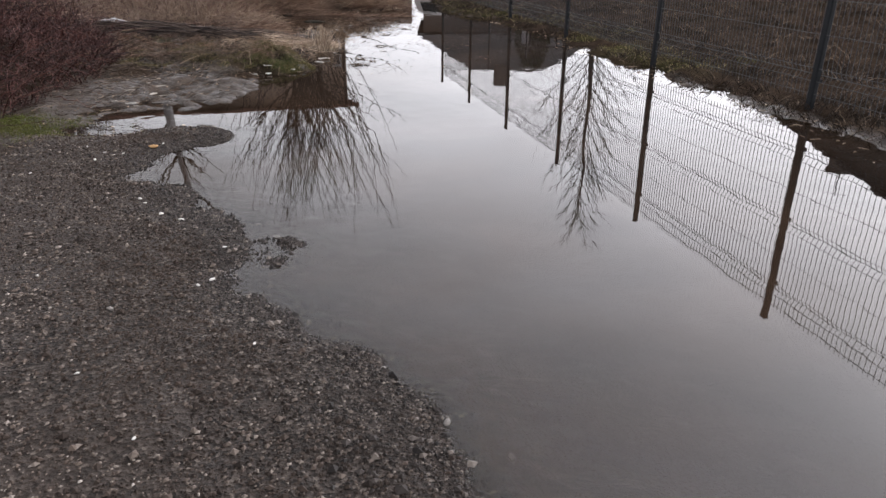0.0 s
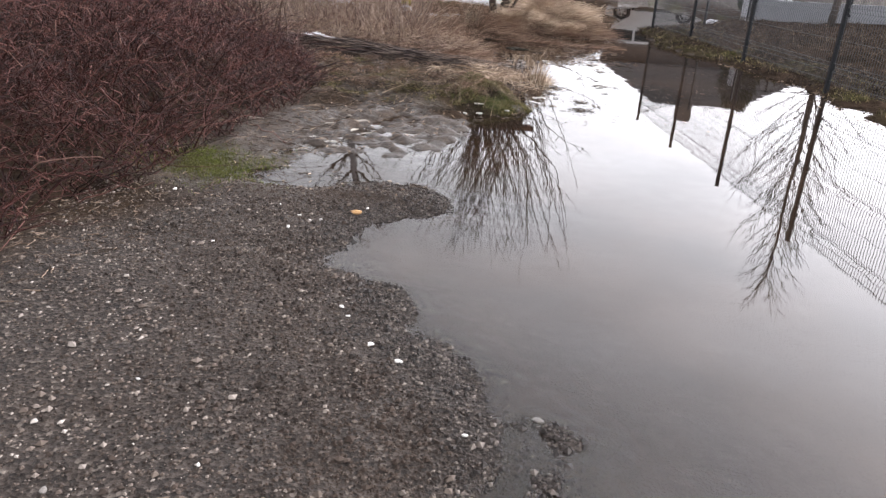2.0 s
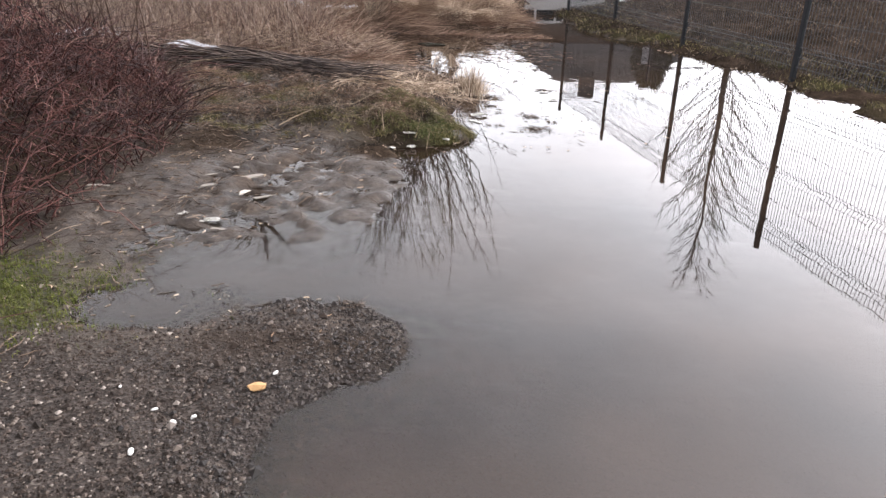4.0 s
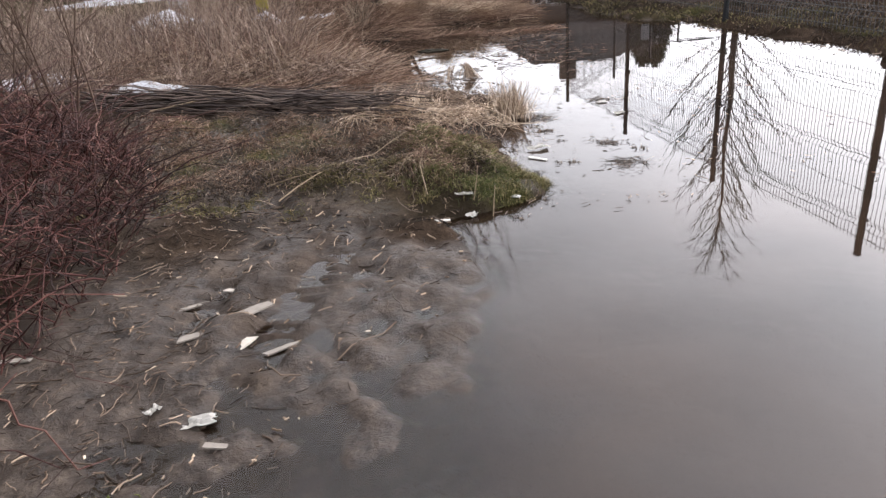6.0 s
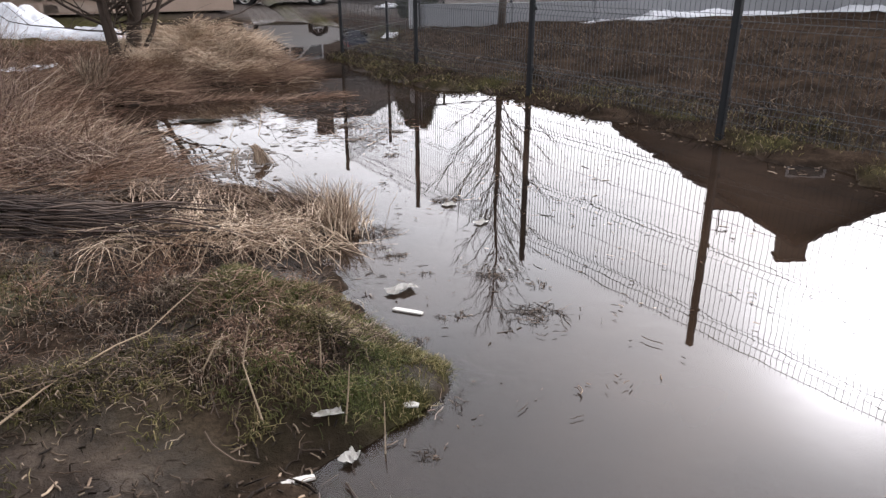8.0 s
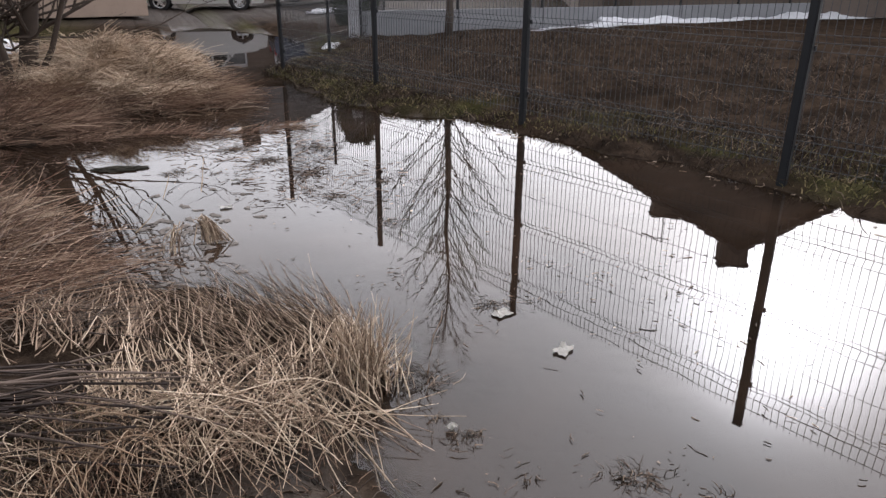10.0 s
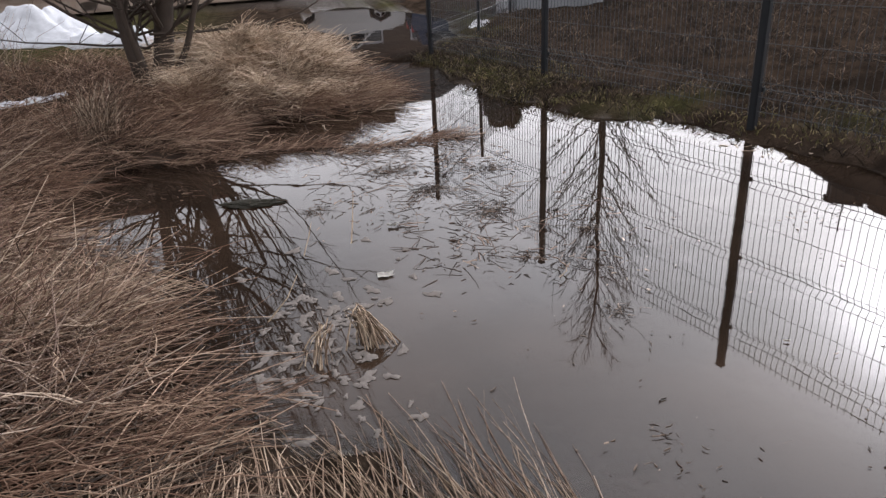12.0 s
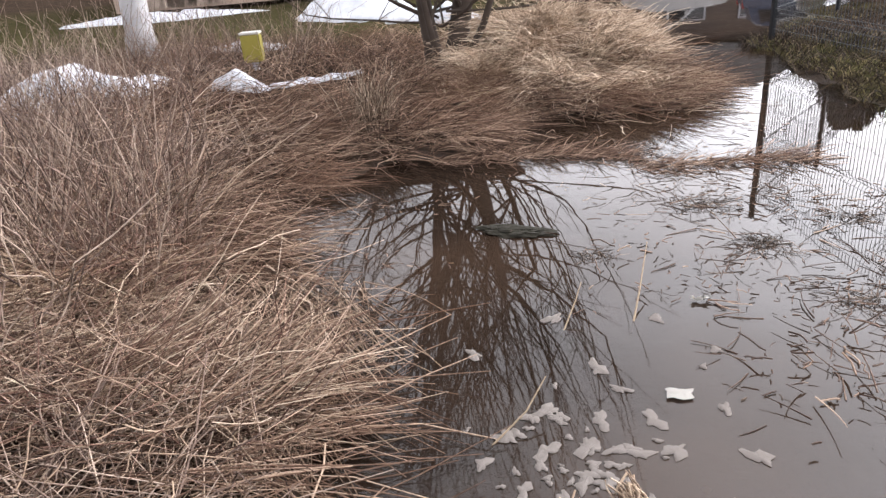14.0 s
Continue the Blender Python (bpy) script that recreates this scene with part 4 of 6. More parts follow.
def build_car(x, y, heading, paint, label):
    car = thing("parked_car", label, "car", pose(x, y, gz(x, y), 0, 0, heading))
    lower = [(-2.2, 0.35), (-2.25, 0.75), (-2.2, 1.0), (-1.0, 1.08), (0.9, 1.06), (1.75, 0.98), (2.15, 0.8), (2.2, 0.5), (2.15, 0.3), (1.72, 0.28), (1.68, 0.55), (1.32, 0.74), (0.96, 0.55),
             (0.92, 0.28), (-0.94, 0.28), (-0.98, 0.55), (-1.34, 0.74), (-1.7, 0.55), (-1.74, 0.3)]
    part("body", car_body_mesh("body", lower, 0.9, paint, 0.05), car)
    cabin = [(-2.05, 1.04), (-1.85, 1.55), (-1.5, 1.66), (0.1, 1.66), (0.45, 1.58), (1.0, 1.06)]
    part("cabin", car_body_mesh("cabin", cabin, 0.84, paint, 0.22), car)
    for s in (-1, 1):
        for x0, x1, x2, x3 in ((-1.75, -0.75, -0.75, -1.6), (-0.65, 0.15, 0.1, -0.65), (0.22, 0.85, 0.4, 0.2)):
            bm = bmesh.new()
            vs = [bm.verts.new((px, s * (0.845 - 0.19 * (pz - 0.85)), pz)) for px, pz in ((x0, 1.12), (x1, 1.12), (x2, 1.56), (x3, 1.56))]
            bm.faces.new(vs)
            bmesh.ops.solidify(bm, geom=bm.faces[:], thickness=0.02)
            part("window", solid(bm, "window", GLASS), car)
        part("headlight", solid(box_bm(0.1, 0.34, 0.16, bevel=0.03), "headlight", LAMPCLEAR), car, "", pose(2.08, s * 0.62, 0.72))
        part("tail_light", solid(box_bm(0.08, 0.22, 0.3, bevel=0.03), "tail_light", LAMPRED), car, "", pose(-2.2, s * 0.72, 0.78))
        part("mirror", solid(box_bm(0.12, 0.2, 0.14, bevel=0.04), "mirror", paint), car, "", pose(0.75, s * 0.98, 1.1))
    part("bumper", solid(box_bm(0.2, 1.7, 0.28, bevel=0.05), "bumper", RUBBER), car, "", pose(2.12, 0, 0.34))
    part("bumper", solid(box_bm(0.2, 1.7, 0.28, bevel=0.05), "bumper", RUBBER), car, "", pose(-2.16, 0, 0.36))
    for wx in (-1.34, 1.32):
        for s in (-1, 1):
            wh = part("wheel", WHEEL[0], car, "", pose(wx, s * 0.8, 0.36))
            part("rim", WHEEL[1], wh)
            part("spokes", WHEEL[2], wh, "", pose(0, s * 0.06, 0))


WHEEL = wheel_meshes()
build_car(0.75, 35.2, -8, SILVER, "silver family car parked beyond the lane")
build_car(5.6, 36.2, -4, BLUE, "dark blue car parked beyond the lane")


# ---- low wall beyond the field ----
def build_low_wall():
    x0, y0, x1, y1 = 2.75, 22.75, 24.0, 25.0
    a = math.degrees(math.atan2(y1 - y0, x1 - x0))
    ln = math.hypot(x1 - x0, y1 - y0)
    wall = thing("low_concrete_wall", "low grey concrete wall with a thin rail fence", "wall", pose(x0, y0, 0.1, 0, 0, a))
    n = int(ln / 2.5)
    slab = solid(box_bm(2.48, 0.16, 0.55, (1.25, 0, 0), 0.012), "panel", CONCRETE)
    stake = solid(box_bm(0.05, 0.05, 1.5, bevel=0.006), "post", POSTMAT)
    rail = solid(box_bm(2.5, 0.03, 0.03, (1.25, 0, 0), 0.004), "rail", POSTMAT)
    for i in range(n):
        part("panel", slab, wall, "", pose(i * 2.5, 0, 0))
        part("post", stake, wall, "", pose(i * 2.5 + 0.02, 0.02, 0.3))
        for z in (0.75, 1.65):
            part("rail", rail, wall, "", pose(i * 2.5, 0.02, z))
    thing("concrete_post", "pale square concrete post at the end of the wall", "post", pose(2.6, 22.7, 0.05), solid(box_bm(0.2, 0.2, 1.6, bevel=0.02), "concrete_post", PALECON))


build_low_wall()


# ---- snow ----
def snow_patch(x, y, rx, ry, h, turn, seed, label="patch of old dirty snow on dead grass"):
    n1, n2 = 26, 44
    verts, faces = [], []
    ct, st = math.cos(radians(turn)), math.sin(radians(turn))
    for i in range(n1 + 1):
        r = i / n1
        for j in range(n2):
            a = 2 * math.pi * j / n2
            rag = 1 + 0.35 * float(value_noise(math.cos(a) * 2 + seed, math.sin(a) * 2, 0.6, seed)) + 0.25 * float(value_noise(math.cos(a) * 2 + seed, math.sin(a) * 2, 0.2, seed + 1))
            u, v = rx * r * rag * math.cos(a), ry * r * rag * math.sin(a)
            px, py = x + u * ct - v * st, y + u * st + v * ct
            lump = 1 + 0.9 * float(value_noise(px, py, 0.5, seed)) + 0.45 * float(value_noise(px, py, 0.15, seed))
            z = gz(px, py) + h * max(0.0, (1 - r ** 1.7)) * lump - (0.03 if i == n1 else -0.012)
            verts.append((px - x, py - y, z))
    for i in range(n1):
        for j in range(n2):
            k = (j + 1) % n2
            faces.append((i * n2 + j, i * n2 + k, (i + 1) * n2 + k, (i + 1) * n2 + j))
    thing("snow_patch", label, "snow", pose(x, y, 0), mesh_data("snow_patch", verts, faces, SNOW, True), "patches of snow")


snow_patch(-6.1, 22.9, 1.6, 0.8, 0.5, -35, 2, "heap of old white snow on the lawn")
snow_patch(-4.3, 21.2, 1.2, 0.35, 0.2, -30, 3, "long low bank of old snow on the lawn")
snow_patch(-4.4, 16.15, 0.42, 0.09, 0.04, 35, 4)
snow_patch(-5.0, 15.75, 0.28, 0.17, 0.15, 10, 5)
snow_patch(-6.5, 15.5, 0.95, 0.42, 0.26, 62, 6)
snow_patch(-4.75, 10.75, 0.45, 0.16, 0.10, -12, 7)
snow_patch(-6.4, 11.6, 0.5, 0.2, 0.1, 20, 8)
snow_patch(-6.3, 18.6, 0.7, 0.2, 0.08, -20, 9)
snow_patch(-11.5, 25.5, 2.5, 0.6, 0.15, 10, 10)
snow_patch(11.0, 23.0, 4.2, 0.32, 0.14, 6, 11, "long strip of old snow along the low wall")
snow_patch(19.0, 24.0, 4.5, 0.5, 0.16, 6, 12, "long strip of old snow along the low wall")
snow_patch(4.6, 31.0, 1.1, 0.35, 0.15, 0, 13)
snow_patch(1.55, 20.9, 0.35, 0.14, 0.08, 50, 14)


# ---- vegetation ----
def scatter(rng, n, x0, x1, y0, y1, keep=None):
    pts = np.stack([rng.uniform(x0, x1, n), rng.uniform(y0, y1, n)], 1)
    if keep is not None:
        pts = pts[keep(pts[:, 0], pts[:, 1])]
    return np.column_stack([pts, ground_height(pts[:, 0], pts[:, 1])])


def dry_land(margin=0.0):
    return lambda x, y: bank_distances(x, y)[0] > margin


def bramble_height(x, y):
    """Domed outline of the bramble thicket."""
    edge = np.interp(y, [1.6, 2.6, 3.4, 5.0, 6.9, 8.0, 9.0, 9.6], [-4.8, -3.5, -3.15, -3.35, -3.35, -3.6, -4.3, -5.3]) + 0.25 * value_noise(x, y, 0.8, 20)
    d = edge - x
    return np.clip(d, 0, None), 1.15 * (1 - np.exp(-np.clip(d, 0, None) / 0.75)) * np.clip((9.4 - y) / 1.6, 0.15, 1)


def build_bramble():
    rng = np.random.default_rng(31)
    bush = thing("bramble_thicket", "low domed thicket of dark red leafless bramble", "bush", pose(0, 0, 0))

    def inside(x, y):
        return bramble_height(x, y)[0] > 0.0
    # long arching canes that follow the dome
    b = scatter(rng, 4600, -7.4, -2.7, 1.4, 9.4, inside)
    d, h = bramble_height(b[:, 0], b[:, 1])
    b[:, 2] += h * rng.uniform(0.05, 0.85, len(b))
    P, R = stems(rng, b, 0.6, 0.95, 1.7, 2.2, 0.4, 0.0045, 6, 0.05)
    tagged(part("cane_mass", strands("cane_mass", P, R, BRAMBLE), bush), kind="stuff")
    # fine twigs all through it
    b = scatter(rng, 21000, -6.8, -2.8, 1.4, 9.2, inside)
    d, h = bramble_height(b[:, 0], b[:, 1])
    b[:, 2] += h * rng.uniform(0.0, 1.0, len(b)) ** 0.6
    P, R = stems(rng, b, 0.17, 0.9, 1.7, 3.0, 0.25, 0.0038, 4, 0.09)
    tagged(part("twig_mass", strands("twig_mass", P, R, BRAMBLE), bush), kind="stuff")


build_bramble()


def weeds(name, label, rng, boxes, mat, length, lean, az, spread, droop, radius, points=5, wiggle=0.03, category="dry grass", land=0.0, comb=0.0, back=0.42):
    Ps, Rs = [], []
    for n, x0, x1, y0, y1 in boxes:
        b = scatter(rng, n, x0, x1, y0, y1)
        b = b[bank_distances(b[:, 0], b[:, 1])[0] > land + back * np.clip(b[:, 1] - 11.4, 0, 1)]
        # clumps: thin out by a patchy mask
        m = value_noise(b[:, 0], b[:, 1], 0.45, 33) > rng.uniform(-0.45, 0.25, len(b))
        b = b[m]
        turned = az + comb * (value_noise(b[:, 0], b[:, 1], 0.4, 91) + 0.6 * value_noise(b[:, 0], b[:, 1], 0.17, 92))
        P, R = stems(rng, b, length, lean, turned, spread, droop, radius, points, wiggle)
        Ps.append(P), Rs.append(R)
    return thing(name, label, category, None, strands(name, np.concatenate(Ps), np.concatenate(Rs), mat), "", "stuff")


rng = np.random.default_rng(77)
# upright grey-brown weeds behind the stick pile and along the bank
weeds("tall_weeds", "tall dead grey-brown weeds standing behind the sticks", rng,
      [(3300, -8.0, -3.5, 10.7, 13.6), (1500, -9.0, -5.4, 13.4, 16.0), (700, -7.5, -4.8, 16.5, 18.5)],
      WEED, 0.8, 0.3, 0.5, 3.0, 0.2, 0.0042, 6, 0.05, "weeds")
# fine twiggy side shoots in the same stand
weeds("weed_twigs", "fine tangled dead stalks among the tall weeds", rng,
      [(12000, -8.0, -2.7, 10.6, 14.0), (3500, -9.0, -5.0, 13.4, 18.0)], WEED, 0.34, 0.9, 0.5, 3.0, 0.2, 0.0034, 3, 0.1, "weeds")
# brown grass bank left of the water, bent over towards it
weeds("brown_grass_bank", "bent brown dry grass covering the bank", rng,
      [(6000, -5.8, -2.85, 11.1, 14.0), (3500, -4.6, -2.9, 11.1, 12.3)], DRY, 0.45, 1.1, 2.3, 0.75, 0.3, 0.0025, 5, 0.045, land=0.28, comb=3.4)
weeds("fallen_straw", "heaped fallen straw-coloured grass on the bank", rng,
      [(4200, -4.5, -2.85, 11.2, 12.4), (3800, -4.4, -2.8, 11.6, 13.4)], STRAWDRY, 0.5, 1.2, 2.45, 0.42, 0.2, 0.0026, 5, 0.03, land=0.32, comb=3.0)
weeds("stout_stalks", "stout pale dead stalks crossing over the bank", rng,
      [(620, -5.6, -2.9, 11.2, 13.6)], REED, 0.7, 0.8, 1.2, 3.0, 0.12, 0.0036, 6, 0.035, "weeds")
weeds("red_brown_stalks", "thin red-brown dead stalks tangled over the bank", rng,
      [(2600, -5.6, -2.7, 11.1, 13.6), (700, -6.5, -4.5, 13.0, 15.5)], REDSTALK, 0.55, 0.75, 1.2, 3.0, 0.25, 0.0024, 6, 0.05, "weeds", land=0.15)
weeds("matted_grass", "matted flat reddish-brown dry grass", rng,
      [(7500, -5.5, -2.4, 12.6, 16.0), (5500, -3.4, -0.95, 14.9, 16.2), (4500, -4.6, -2.5, 10.3, 12.8), (5000, -4.6, -2.3, 12.6, 14.9)], DRY, 0.5, 1.38, 1.9, 0.45, 0.15, 0.0030, 4, 0.03, comb=1.8, back=0.0)
weeds("rough_brown_grass", "rough brown dead grass round the willow", rng,
      [(7000, -7.6, -2.6, 14.3, 19.0)], DRY, 0.4, 0.75, 1.0, 3.0, 0.5, 0.0034, 5, 0.05)


def build_mound():
    """The heap of dry grass at the mouth of the channel."""
    rng = np.random.default_rng(12)
    hubs = [(-2.17, 16.2, 0.30, 1.0), (-1.62, 16.1, 0.16, 0.85), (-2.62, 15.9, 0.14, 0.8), (-1.87, 16.7, 0.34, 1.0), (-2.47, 16.75, 0.30, 1.0), (-1.47, 16.75, 0.16, 0.8),
            (-2.02, 15.65, 0.08, 0.8), (-1.52, 15.55, 0.04, 0.7), (-2.77, 16.4, 0.16, 0.85), (-2.17, 17.3, 0.26, 1.0), (-1.57, 17.3, 0.14, 0.8)]
    Ps, Rs = [], []
    for hx, hy, hz, k in hubs:
        for sheaf in range(10):
            n = 85
            a, d = rng.uniform(0, 6.28), rng.uniform(0, 0.34)
            sx, sy = hx - 0.16 + d * math.sin(a), hy + d * math.cos(a)
            x, y = rng.normal(sx, 0.06, n), rng.normal(sy, 0.07, n)
            z = np.maximum(ground_height(x, y), 0) + rng.uniform(0, 0.07, n)
            out = math.atan2(sx + 2.27, sy - 16.6) + rng.normal(0, 1.3)
            P, R = stems(rng, np.column_stack([x, y, z]), k * rng.choice((0.22, 0.3, 0.42, 0.55)), rng.uniform(0.3, 1.25), out, 0.5, rng.uniform(0.5, 1.0), 0.0036, 5, 0.05)
            Ps.append(P), Rs.append(R)
    P, R = np.concatenate(Ps), np.concatenate(Rs)
    thing("grass_mound", "rounded mound of bleached dry grass at the water's edge", "dry grass", None, strands("grass_mound", P, R, HAY), "", "stuff")
    # skirt of fallen hay down to the water
    n = 1500
    x, y = rng.uniform(-3.1, -1.15, n), rng.normal(15.75, 0.3, n)
    P, R = stems(rng, np.column_stack([x, y, np.maximum(ground_height(x, y), -0.01)]), 0.4, 1.2, 2.2, 0.9, 0.3, 0.0034, 5, 0.04)
    thing("fallen_hay", "fallen bleached hay lying round the mound", "dry grass", None, strands("fallen_hay", P, R, STRAWDRY), "", "stuff")
    n = 1500
    x, y = rng.uniform(-3.3, -1.3, n), rng.uniform(17.0, 19.2, n)
    P, R = stems(rng, np.column_stack([x, y, ground_height(x, y)]), 0.5, 0.6, 0, 3.0, 0.5, 0.004, 5, 0.04)
    thing("dry_grass_behind_mound", "bleached dry grass behind the mound", "dry grass", None, strands("dry_grass", P, R, HAY), "", "stuff")


build_mound()


def reed_clump(name, label, x, y, n, az, spread, length, lean, droop, rx, ry, seed, radius=0.0034, mat=STRAW, flat=1.0):
    rng = np.random.default_rng(seed)
    b = np.column_stack([rng.normal(x, rx, n), rng.normal(y, ry, n)])
    b = np.column_stack([b, np.maximum(ground_height(b[:, 0], b[:, 1]), -0.02)])
    P, R = stems(rng, b, length, lean, az, spread, droop, radius, 6, 0.025)
    P[:, 1:, 2] = 0.004 + P[:, 1:, 2] * flat
    return thing(name, label, "reeds", None, strands(name, P, R, mat))


def flat_reeds(name, label, n, x0, x1, y0, y1, az, spread, length, lift, seed, mat, radius=0.003):
    """Straight broken stems that lie combed one way, some propped a little by others."""
    rng = np.random.default_rng(seed)
    b = np.column_stack([rng.uniform(x0, x1, n), rng.uniform(y0, y1, n)])
    a = az + rng.normal(0, spread, n) + 0.5 * (b[:, 0] - (x0 + x1) / 2)
    ln = length * rng.uniform(0.5, 1.3, n)
    t = np.linspace(0, 1, 5)
    P = np.zeros((n, 5, 3))
    kink = rng.normal(0, 0.05, n)
    P[..., 0] = b[:, 0, None] + (np.sin(a)[:, None] * t + np.cos(a)[:, None] * kink[:, None] * np.sin(t * 3)) * ln[:, None]
    P[..., 1] = b[:, 1, None] + (np.cos(a)[:, None] * t - np.sin(a)[:, None] * kink[:, None] * np.sin(t * 3)) * ln[:, None]
    low = np.maximum(ground_height(P[..., 0], P[..., 1]), -0.004)
    P[..., 2] = low.max(axis=1)[:, None] * (1 - t) + low * t + rng.uniform(0, lift, n)[:, None] * (0.3 + rng.normal(0.3, 0.5, n)[:, None] * t).clip(0, 1) + 0.003
    R = radius * rng.uniform(0.6, 1.3, n)[:, None] * (1 - 0.55 * t)[None, :]
    return thing(name, label, "reeds", None, strands(name, P, R, mat), "", "stuff")


def reed_sheaf(x, y, n, height, spread, seed, lean):
    """A cut sheaf: stems splayed at the foot that meet near the top."""
    rng = np.random.default_rng(seed)
    t = np.linspace(0, 1, 5)
    foot = np.column_stack([x + rng.normal(0, spread, n), y + rng.normal(0, spread * 0.6, n), np.full(n, -0.02)])
    top = np.column_stack([x + lean[0] + rng.normal(0, 0.015, n), y + lean[1] + rng.normal(0, 0.015, n), height * rng.uniform(0.7, 1.15, n)])
    P = foot[:, None, :] * (1 - t)[None, :, None] + top[:, None, :] * t[None, :, None] + rng.normal(0, 0.004, (n, 5, 3))
    P[..., 2] += height * 0.25 * np.sin(t * 3.14)[None, :]
    R = 0.0026 * rng.uniform(0.6, 1.3, n)[:, None] * np.ones((1, 5))
    return thing("reed_sheaf", "small pale sheaf of broken reeds standing in the water", "reeds", None, strands("reed_sheaf", P, R, STRAWDRY))


flat_reeds("flattened_reeds", "pale broken reeds lying flat along the water's edge", 480, -2.35, -1.45, 9.3, 9.65, 0.1, 0.4, 0.26, 0.06, 51, STRAWDRY, 0.0024)
flat_reeds("flattened_reeds", "pale broken reeds bent down over the muddy bank", 540, -2.7, -1.55, 9.15, 9.5, 2.9, 0.7, 0.28, 0.09, 52, STRAWDRY, 0.0024)
reed_clump("reed_tuft", "upright tuft of pale reeds beside the water", -1.52, 9.38, 170, 0.3, 0.9, 0.24, 0.35, 0.2, 0.06, 0.05, 53, 0.003, STRAWDRY)
reed_sheaf(-1.80, 11.05, 70, 0.12, 0.045, 54, (-0.05, 0.06))
reed_sheaf(-2.0, 10.98, 18, 0.12, 0.05, 58, (0.02, 0.06))
flat_reeds("flattened_reeds", "long pale reeds lying combed in the shallow water", 300, -1.95, -1.4, 9.5, 10.15, -0.2, 0.12, 0.5, 0.012, 55, REED, 0.0021)
flat_reeds("flattened_reeds", "thin pale reeds lying combed in the shallow water", 100, -2.25, -1.8, 9.7, 10.2, -0.02, 0.16, 0.45, 0.04, 59, REED)
flat_reeds("flattened_reeds", "matted pale reeds on the muddy bank", 230, -2.6, -2.2, 9.8, 10.2, 0.05, 0.25, 0.32, 0.06, 56, REED)
flat_reeds("flattened_reeds", "matted brown reeds on the muddy bank", 420, -3.3, -2.35, 9.9, 10.7, 0.6, 0.9, 0.3, 0.07, 60, SOGGY)
flat_reeds("drowned_stalks", "tangled thin brown stalks standing slantwise in the shallows", 110, -1.6, -0.7, 11.5, 13.4, 0.3, 1.5, 0.15, 0.1, 62, DROWNED, 0.0028)
flat_reeds("drowned_stalks", "tangled thin brown stalks standing slantwise in the shallows", 60, -1.9, -0.9, 13.2, 14.4, 0.3, 1.3, 0.15, 0.1, 63, SOGGY, 0.0022)
flat_reeds("reed_swathe", "heavy swathe of straight pale reeds slanting into the water", 700, -3.5, -2.8, 11.3, 12.3, 2.5, 0.2, 0.5, 0.2, 61, REED)
reed_clump("reed_tuft", "small upright tuft of pale dry grass", -3.35, 14.35, 220, 0.3, 2.0, 0.42, 0.3, 0.2, 0.10, 0.08, 57)


def build_stick_pile():
    rng = np.random.default_rng(61)
    pile = thing("brush_pile", "long heap of cut bare dark sticks on the bank", "brushwood", pose(-3.6, 9.85, 0))
    n = 290
    along, across = rng.uniform(-1.5, 1.1, n), rng.normal(0, 0.10, n)
    d, s = np.array([0.93, -0.36]), np.array([0.36, 0.93])
    mid = along[:, None] * d * 0.75 + across[:, None] * s
    ang = np.arctan2(d[1], d[0]) + rng.normal(0, 0.12, n)
    ln = rng.uniform(0.7, 2.0, n)
    t = np.linspace(-0.5, 0.5, 7)
    P = np.zeros((n, 7, 3))
    P[..., 0] = mid[:, 0, None] + np.cos(ang)[:, None] * ln[:, None] * t
    P[..., 1] = mid[:, 1, None] + np.sin(ang)[:, None] * ln[:, None] * t
    lift = rng.uniform(0.0, 0.12, n) * np.exp(-(across / 0.2) ** 2)
    P[..., 2] = ground_height(P[..., 0] - 3.6, P[..., 1] + 9.85) + 0.01 + lift[:, None] + rng.normal(0, 0.025, n)[:, None] * (t * 2)
    P += np.cumsum(rng.normal(0, 0.007, P.shape), axis=1)
    R = rng.uniform(0.004, 0.010, n)[:, None] * (1 - 0.5 * (t + 0.5))[None, :]
    for i in range(n):
        part("stick", strands("stick", P[i:i + 1], R[i:i + 1], STICKS[i % 3]), pile)


STICKS = [plain("stick_bark", c, 0.75, vary=0.35, scale=15, bump=0.4) for c in ((0.024, 0.016, 0.013), (0.05, 0.035, 0.028), (0.10, 0.073, 0.058))]
build_stick_pile()


